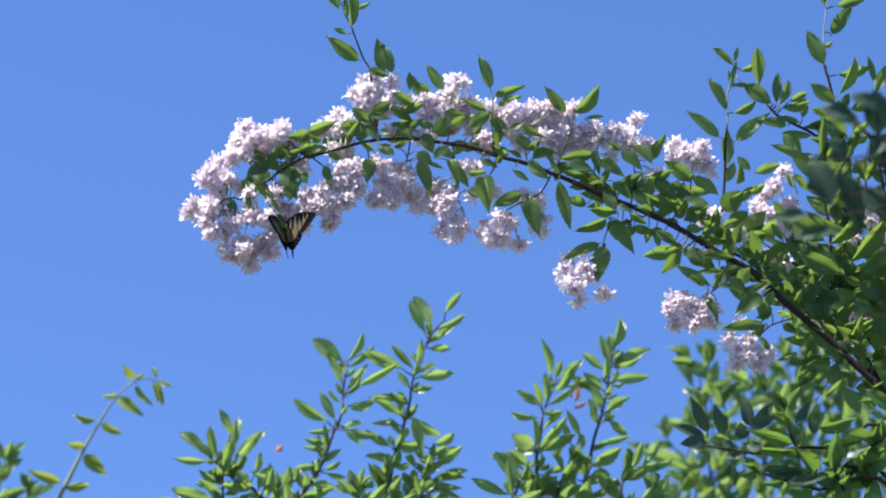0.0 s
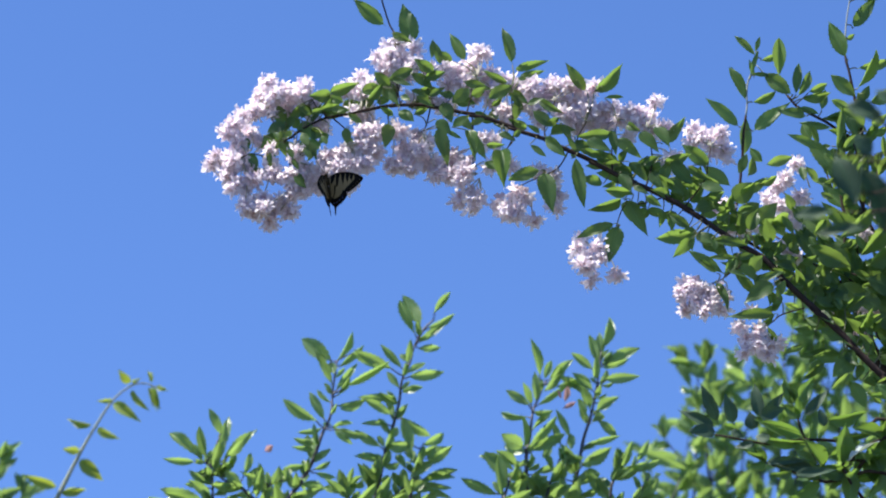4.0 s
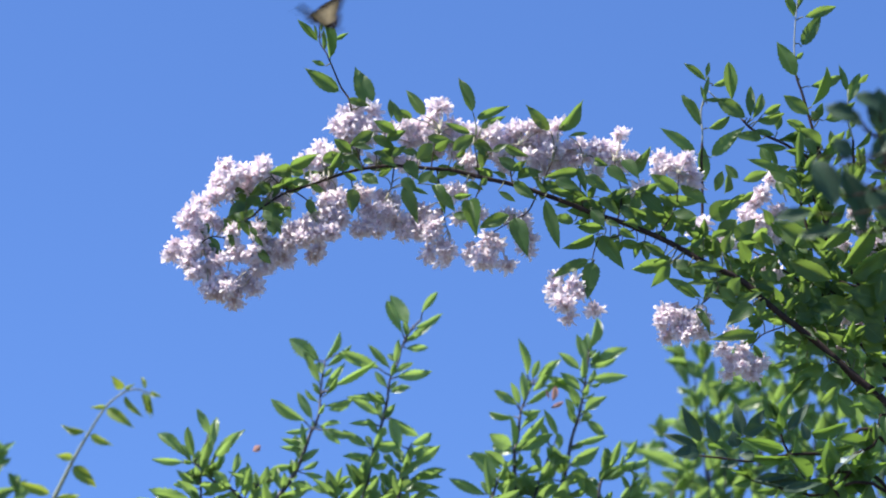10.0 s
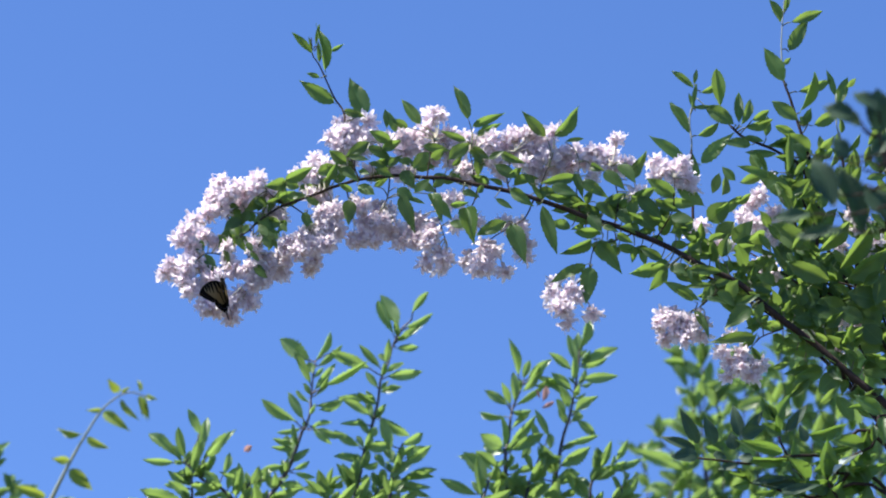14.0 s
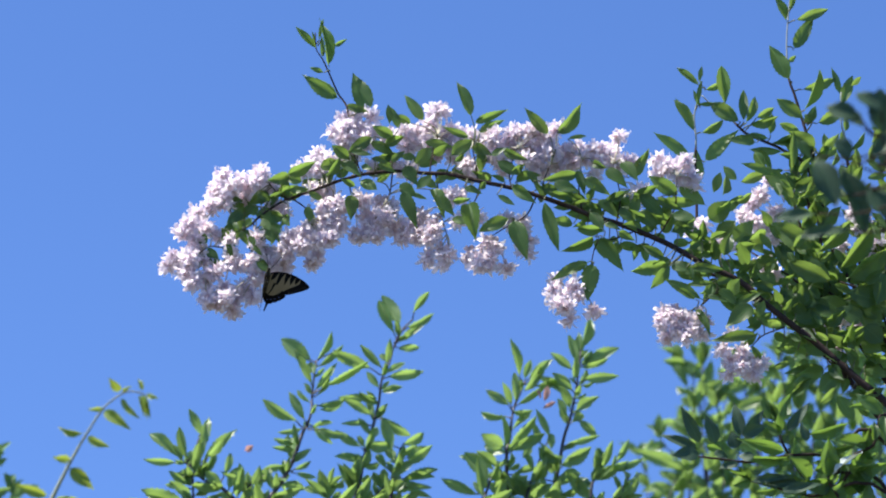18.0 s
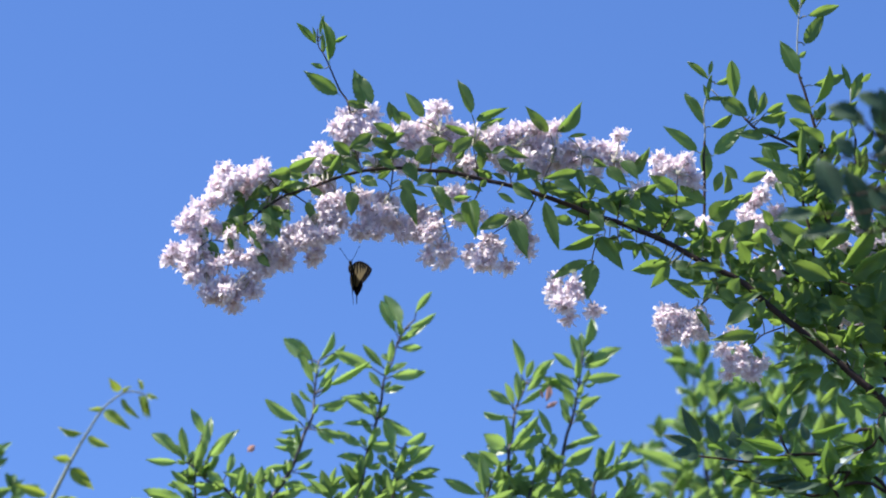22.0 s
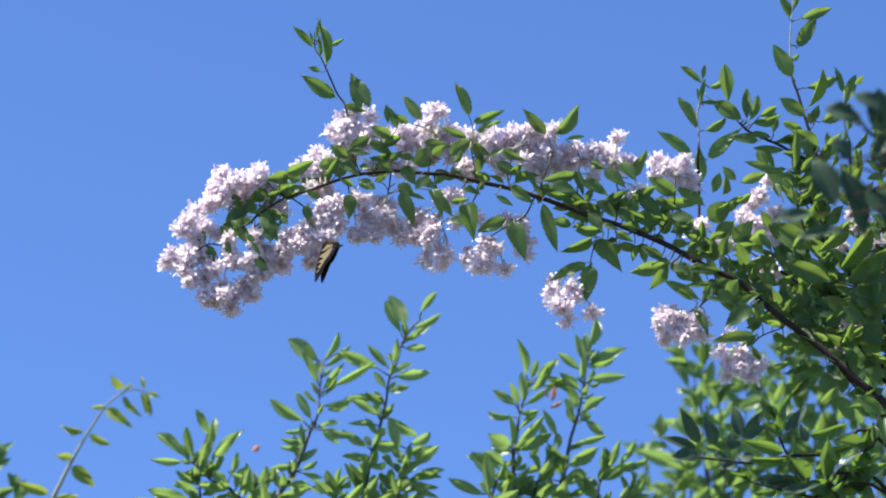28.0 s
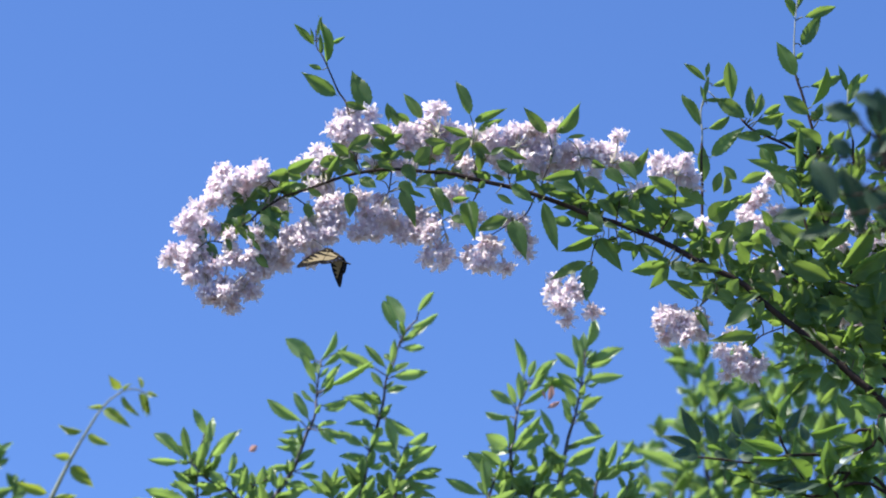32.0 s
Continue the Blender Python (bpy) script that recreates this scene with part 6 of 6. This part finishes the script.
def motions():
    lift = {0: [0.43, 0.397, 0.256, 0.228, 0.207, 0.228, 0.747, 1],
    5.5: [0.225, 0.132, 0.12, 0.036, 0.071, 0.074, 0.053, 0.101, 0.077, 0.039, 0.044, 0.035, -0.139, -0.183, -0.166, -0.13, -0.067, -0.06, -0.058],
    16.5: [0.017, 0.144, 0.063, 0.001, -0.017, 0.019, 0.138, 0.037, -0.013, 0.035, 0.02, 0.017, 0.059, -0.002, -0.027, 0, -0.022, -0.061, -0.033],
    27.5: [-0.047, -0.036, -0.03, -0.017, 0.007, 0.005, 0.002, -0.011, -0.026, -0.017]}
    bow = {0: [0.361, 0.38, 0.18, 0.528, 0.179, 0.458, 0.424, 1],
    5.5: [0.12, 0.084, 0.212, 0.245, -0.01, 0.004, 0.12, 0.125, 0.034, 0.04, 0.036, 0.019, -0.08, -0.007, 0.099, -0.099, 0.048, 0.283, 0.109],
    16.5: [0.549, 0.469, 0.606, 0.306, 0.267, 0.293, 0.485, 0.404, 0.163, 0.126, 0.37, 0.097, 0.11, 0.118, 0.082, 0, 0.033, -0.046, -0.093],
    27.5: [-0.015, -0.02, -0.068, -0.048, -0.003, 0.018, -0.019, -0.002, 0.003, -0.052]}
    lift_field = ((0.0384, 0.0366), (0.0097, -0.0932), (0.1057, 0.0259), (0.0538, 0.1566), (0.0468, -0.0391), (-0.0348, -0.102))
    bow_field = ((-0.0007, -0.003), (-0.0129, -0.0118), (-0.0116, -0.018), (-0.0217, -0.0831), (0.0091, -0.038), (0.1003, 0.0024))
    x0, z0 = (0.344, 3.344)
    gusts = [(t, a, b) for (t, a), (_, b) in zip(spell(lift), spell(bow))]

    def bend(x, z, a, b):
        """Shift and turn of the branch at a spot, as it lifts and bows."""
        dx = dz = turn = 0.0
        terms = (1.0, x, z, x * x, x * z, z * z)
        for k, c in ((a, lift_field), (b, bow_field)):
            dx += k * sum(q[0] * s for q, s in zip(c, terms))
            dz += k * sum(q[1] * s for q, s in zip(c, terms))
            across = c[1][1] + 2 * c[3][1] * x + c[4][1] * z
            along = c[2][0] + c[4][0] * x + 2 * c[5][0] * z
            turn += k * 0.5 * (across - along)
        return dx, dz, turn

    for ob in swaying:
        rest = ob.matrix_basis.copy()
        spot = rest.translation + branch.location
        loc, rot, _ = rest.decompose()
        rows = []
        for t, a, b in gusts:
            dx, dz, turn = bend(spot.x - x0, spot.z - z0, a, b)
            rows.append((t, Matrix.Translation(loc + Vector((dx, 0, dz))) @ Matrix.Rotation(-turn, 4, "Y") @ rot.to_matrix().to_4x4()))
        walk(ob, rows)

    cane = {0: [2.89, 3.95, 4.13, 3.5, 2.68, 6.39, 6.1, 5.4],
    5.5: [3.15, 1.87, 0.95, 0.39, 0.5, 0.66, 0.78, 0.87, 0.69, 0.19, -0.33, -0.16, -2.11, -1.31, -1.92, -2.69, -2.19, -1.01, -0.51],
    16.5: [-0.52, -1.13, -0.85, -0.52, -0.78, -1.13, -1.19, 0.36, 1.02, -0.52, -0.66, 0.46, 0.07, -0.54, -0.02, 0, -0.37, -0.36, -0.31],
    27.5: [-0.27, -0.2, -0.22, 0.15, 0.7, 0.71, 0.25, -0.01, 0.07, 0.17]}
    crowd = {0: [2.03, 1.87, 1.27, 1.11, 1.04, 1.07, 3.16, 4.23],
    5.5: [1.12, 0.67, 0.58, 0.19, 0.36, 0.39, 0.3, 0.5, 0.39, 0.2, 0.32, 0.32, -0.58, -0.75, -0.75, -0.62, -0.37, -0.25, -0.33],
    16.5: [-0.11, 0.44, 0.12, -0.08, -0.13, 0.09, 0.53, 0.12, -0.08, 0.14, 0.06, 0.09, 0.26, -0.05, -0.14, 0, -0.11, -0.27, -0.14],
    27.5: [-0.2, -0.17, -0.14, -0.05, 0.03, 0.03, 0.03, -0.05, -0.08, -0.05]}
    for ob, share in canes:
        place = ob.location.copy()
        rows = spell(cane) if share == 1.0 else spell(crowd)
        walk(ob, [(t, Matrix.Translation(place) @ Matrix.Rotation(radians(v * share), 4, "Y")) for t, v in rows])

    place = spray.location.copy()
    walk(spray, [(t, Matrix.Translation(place) @ Matrix.Rotation(a * 0.08, 4, "Y")) for t, a, b in gusts])

    stir = {0: [-6, 11, 15, 3, -6, 26, 36, 36],
    5.5: [36, 24, 9, 2, 3, 5, 9, 9, 5, 0, 0, -2, -3, -3, -2, -2, 2, -2, -2],
    16.5: [-2, 0, 2, 2, 2, 2, -2, 3, 12, 2, 2, 5, 0, 0, 0, 0, 0, 0, 0],
    27.5: [0, 0, 0, -2, 6, 6, 0, -2, -2, -2]}
    place = near.location.copy()
    walk(near, [(t, Matrix.Translation(place) @ Matrix.Rotation(v * 0.00016, 4, "Y")) for t, v in spell(stir)])

    drift = {0: [52, 44, 41, 44, 44, 42, 37, 36],
    5.5: [18, 25, 17, 17, 17, 7, 22, 7, 10, 10, 4, 10, -7, -6, -6, -6, -7, -7, -7],
    16.5: [-5, -6, -5, -5, -6, -3, -3, -3, -2, -2, -1, -1, -1, 0, 0, 0, 0, 0, 0],
    27.5: [2, 8, 8, 1, 7, 5, 5, -1, 4, 3]}
    for ob, share in bushes:
        place = ob.location.copy()
        walk(ob, [(t, Matrix.Translation(place) @ Matrix.Rotation(v * 0.000226 * share, 4, "Y")) for t, v in spell(drift)])

    nod = {0: [13, 13, 18, 17, 23, 15, 13, 9],
    5.5: [8, 6, 6, 9, 6, 4, 1, 2, 3, 2, 1, 1, -3, -2, 0, -2, -2, -2, 0],
    16.5: [-1, -1, -1, -1, -1, -1, -1, 0, -1, -1, -1, -1, -1, 0, 0, 0, 0, 0, 0],
    27.5: [0, 1, 2, 2, 2, 1, 1, 0, 1, -1]}
    rear = {0: [24, 26, 26, 26, 22, 29, 17, 15],
    5.5: [15, 15, 10, 8, 8, 6, 8, 6, 4, 3, 6, 4, -4, -4, -7, -4, -4, -3, -6],
    16.5: [0, -1, -1, -1, -1, -1, -1, -1, -1, -1, -1, -1, 0, -1, 0, 0, 0, 0, 0],
    27.5: [3, 3, 3, 3, 0, 1, 1, 1, -1, 3]}
    place = lone.location.copy()
    walk(lone, [(t, Matrix.Translation(place + Vector((0, 0, 0.001 * u))) @ Matrix.Rotation(0.001 * v / 2.35, 4, "Y")) for (t, v), (_, u) in zip(spell(nod), spell(rear))])

    walk(flyer, [
        (0.00, pose(-0.187, 3.835, 3.334, 90, -12, 15)),
        (0.50, pose(-0.194, 3.835, 3.329, 90, -12, 15)),
        (1.00, pose(-0.216, 3.835, 3.321, 109, -15, 37)),
        (1.50, pose(-0.207, 3.835, 3.310, 114, -2, 16)),
        (2.00, pose(-0.213, 3.790, 3.290, 118, -2, 35)),
        (2.50, pose(-0.188, 3.790, 3.297, 97, -7, 18)),
        (3.00, pose(-0.160, 3.835, 3.404, 110, -17, 15)),
        (3.50, pose(-0.138, 3.835, 3.420, 110, -17, 15)),
        (4.50, pose(-0.134, 3.790, 3.346, 109, -16, 26)),
        (5.50, pose(-0.105, 3.790, 3.348, 109, -15, 37)),
        (6.00, pose(-0.104, 3.790, 3.328, 106, -19, 39)),
        (6.50, pose(-0.097, 3.790, 3.339, 114, -0, -0)),
        (7.00, pose(-0.112, 3.790, 3.319, 100, -3, -1)),
        (7.50, pose(-0.108, 3.790, 3.335, 114, -0, -0)),
        (8.00, pose(-0.114, 3.790, 3.328, 94, -0, -0)),
        (8.50, pose(-0.116, 3.790, 3.326, 100, -5, -2)),
        (9.00, pose(-0.113, 3.790, 3.344, 115, -14, -6)),
        (9.20, pose(-0.090, 3.720, 3.356, 95, 18, 8)),
        (9.30, pose(-0.055, 3.720, 3.450, 86, 23, 11)),
        (9.40, pose(0.000, 3.720, 3.539, 64, 9, 4)),
        (9.50, pose(0.025, 3.720, 3.572, 64, -9, -4)),
        (9.60, pose(0.028, 3.720, 3.575, 51, -12, 28)),
        (9.70, pose(0.005, 3.720, 3.561, 38, -26, 41)),
        (9.80, pose(-0.046, 3.720, 3.558, 33, -21, 58)),
        (9.90, pose(-0.089, 3.720, 3.567, 33, -21, 58)),
        (10.00, pose(-0.151, 3.720, 3.549, 40, -28, 51)),
        (10.10, pose(-0.220, 3.720, 3.508, 33, -38, 46)),
        (10.20, pose(-0.349, 3.720, 3.443, 15, -40, 52)),
        (10.35, pose(-0.508, 3.720, 3.335, 14, -30, 55)),
        (10.50, pose(-0.592, 3.720, 3.229, 13, -21, 58)),
        (10.63, pose(-0.595, 3.720, 3.180, 31, -14, 27)),
        (10.75, pose(-0.599, 3.720, 3.132, 44, -0, -0)),
        (10.87, pose(-0.573, 3.720, 3.125, 60, 29, 9)),
        (11.00, pose(-0.547, 3.720, 3.118, 92, 52, 35)),
        (11.10, pose(-0.371, 3.720, 3.139, 105, 44, 26)),
        (11.20, pose(-0.257, 3.790, 3.210, 116, 23, 11)),
        (11.50, pose(-0.248, 3.790, 3.218, 118, 30, 15)),
        (12.00, pose(-0.247, 3.790, 3.213, 114, 3, 1)),
        (12.50, pose(-0.244, 3.790, 3.217, 114, 9, 4)),
        (13.00, pose(-0.246, 3.790, 3.223, 114, -3, -1)),
        (13.50, pose(-0.249, 3.790, 3.235, 115, -5, -8)),
        (14.00, pose(-0.253, 3.790, 3.240, 116, -8, -15)),
        (14.50, pose(-0.258, 3.790, 3.244, 114, -5, -2)),
        (15.50, pose(-0.237, 3.790, 3.231, 114, 9, 4)),
        (16.50, pose(-0.221, 3.790, 3.240, 121, 11, 28)),
        (17.00, pose(-0.211, 3.790, 3.255, 105, -20, 38)),
        (17.50, pose(-0.207, 3.790, 3.252, 116, -4, 37)),
        (18.00, pose(-0.203, 3.790, 3.252, 116, -7, 41)),
        (18.50, pose(-0.201, 3.790, 3.255, 126, 6, 44)),
        (19.00, pose(-0.198, 3.790, 3.264, 147, 20, 62)),
        (19.50, pose(-0.190, 3.790, 3.265, 135, 30, 43)),
        (20.00, pose(-0.197, 3.790, 3.255, 164, 30, 76)),
        (20.50, pose(-0.198, 3.790, 3.254, 154, 31, 66)),
        (21.00, pose(-0.196, 3.790, 3.272, 127, 9, 43)),
        (21.30, pose(-0.175, 3.790, 3.245, 117, 27, 13)),
        (21.50, pose(-0.158, 3.790, 3.238, 115, 14, 6)),
        (21.70, pose(-0.087, 3.790, 3.237, 112, 31, 3)),
        (21.85, pose(-0.094, 3.790, 3.249, 114, 9, 4)),
        (22.00, pose(-0.106, 3.790, 3.261, 113, -9, 7)),
        (22.30, pose(-0.089, 3.790, 3.288, 114, -5, -2)),
        (22.40, pose(-0.095, 3.790, 3.294, 72, -8, 2)),
        (22.50, pose(-0.101, 3.790, 3.300, 29, -8, 7)),
        (22.70, pose(-0.096, 3.790, 3.302, 29, -8, 7)),
        (23.00, pose(-0.109, 3.790, 3.295, 53, -11, -6)),
        (23.50, pose(-0.100, 3.790, 3.291, 94, -0, -0)),
        (23.73, pose(-0.106, 3.790, 3.293, 61, -8, 3)),
        (24.00, pose(-0.113, 3.790, 3.295, 27, -13, 10)),
        (24.50, pose(-0.107, 3.790, 3.302, 33, -9, 8)),
        (24.73, pose(-0.115, 3.790, 3.296, 65, -53, 4)),
        (25.00, pose(-0.123, 3.790, 3.290, 180, -66, -90)),
        (25.27, pose(-0.124, 3.790, 3.293, 45, -63, 37)),
        (25.50, pose(-0.126, 3.790, 3.297, 25, -18, 47)),
        (26.50, pose(-0.120, 3.790, 3.294, 29, -13, 33)),
        (27.50, pose(-0.132, 3.790, 3.287, 26, -15, 15)),
        (28.00, pose(-0.134, 3.790, 3.294, 21, -11, 26)),
        (28.25, pose(-0.132, 3.790, 3.288, 28, -15, 37)),
        (28.50, pose(-0.124, 3.790, 3.284, 28, -15, 37)),
        (29.00, pose(-0.129, 3.790, 3.290, 39, -11, 26)),
        (29.50, pose(-0.122, 3.790, 3.302, 38, -10, 23)),
        (30.00, pose(-0.129, 3.790, 3.288, 20, -6, 12)),
        (30.50, pose(-0.134, 3.790, 3.287, 30, -9, 29)),
        (31.00, pose(-0.135, 3.790, 3.285, 26, -17, 42)),
        (31.50, pose(-0.141, 3.790, 3.287, 30, -12, 28)),
        (31.88, pose(-0.130, 3.790, 3.284, 37, -2, 43)),
        (32.00, pose(-0.130, 3.790, 3.284, 37, -2, 43))])
    beats = ([(0, 55, 55), (0.5, 55, 55), (1, 52, 56), (1.5, 70, 70), (2, 55, 26), (2.5, 45, 45), (3, 55, 55), (3.5, 58, 58), 
    (4.5, 50, 50), (5.5, 45, 45), (6, 48, 44), (6.5, 80, 80), (7, 43, 43), (7.5, 76, 76), (8, 50, 50), (8.5, 42, 42), 
    (9, 74, 74), (9.2, 40, 40), (9.3, 70, 70), (9.4, 10, 10), (9.5, 60, 60), (9.6, 20, 20), (9.7, -30, -30), (9.8, 10, 10), 
    (9.9, 60, 60), (10, 30, 30), (10.1, 60, 60), (10.2, 0, 0)]
    + [(10.35, 60, 60), (10.5, 0, 0), (10.75, 60, 60), (11, 20, 20), (11.1, 60, 60), (11.2, 38, 38), (11.5, 22, 22), (12, 26, 26), 
    (12.5, 26, 26), (13, 26, 26), (13.5, 35, 35), (14, 70, 74), (14.5, 72, 72), (15.5, 35, 35), (16.5, 55, 22), (17, 46, 56), 
    (17.5, 55, 55), (18, 50, 36), (18.5, 48, 42), (19, 50, 56), (19.5, 50, 30), (20, 50, 24), (20.5, 52, 40), (21, 52, 64), 
    (21.3, 20, 20), (21.5, 60, 20), (21.7, 30, 55), (21.85, 20, 20)]
    + [(22, 82, 72), (22.3, 30, 30), (22.5, -25, -25), (22.7, -15, -15), (22.85, 23, 24), (23, -38, -36), (23.12, 41, 42), (23.25, 21, 22), 
    (23.38, 1, 2), (23.5, 80, 80), (23.62, 4, 8), (23.75, 26, 34), (23.88, 48, 60), (24, -28, -12), (24.12, 20, 38), (24.25, -32, -12), 
    (24.38, 16, 38), (24.5, -35, -12), (24.62, 31, 62), (24.75, -2, 38), (24.88, 63, 14), (25, 30, 88), (25.06, 50, 45), (25.12, 70, 2), 
    (25.25, 10, 14), (25.38, 50, 26), (25.44, 20, -17), (25.5, -10, -60)]
    + [(25.62, 36, -7), (25.75, -16, -54), (25.88, 30, -1), (26, -22, -48), (26.12, 24, 5), (26.25, -29, -41), (26.38, 18, 11), (26.5, -35, -35), 
    (26.62, 13, 17), (26.75, -38, -29), (26.88, 10, 23), (27, -42, -24), (27.12, 6, 29), (27.25, -45, -18), (27.38, 3, 35), (27.5, -48, -12), 
    (27.62, -4, 15), (27.75, -60, -57), (27.88, -16, -30), (28, -72, -102), (28.25, -70, -50), (28.38, -15, -5), (28.5, 40, 40), (28.62, 68, 68), 
    (28.75, -2, -2), (28.88, 26, 26), (29, -45, -45), (29.12, 8, 8)]
    + [(29.25, -38, -38), (29.38, 14, 14), (29.5, -32, -32), (29.62, 18, 14), (29.75, -31, -39), (29.88, 19, 7), (30, -28, -62), (30.12, 18, 4), 
    (30.25, -34, -46), (30.38, 14, 4), (30.5, -38, -46), (30.62, 2, -4), (30.75, -57, -61), (30.88, -17, -19), (31, -76, -76), (31.12, -20, -20), 
    (31.25, -64, -63), (31.38, -8, -7), (31.5, -52, -50), (31.59, 0, -1), (31.69, -46, -51), (31.79, 6, -2), (31.88, -40, -52), (32, -40, -52)])
    for side, fore, hind in flyer_wings:
        for wing, extra in ((fore, 0), (hind, 2)):
            at = wing.matrix_basis.translation.copy()
            rows = []
            for t, l, r in beats:
                up = r if side > 0 else l
                up = min(up + extra * max(0, min(1, up / 15)), max(up, 88))
                rows.append((t, pose(*at, 0, -side * up, 0)))
            walk(wing, rows)


motions()
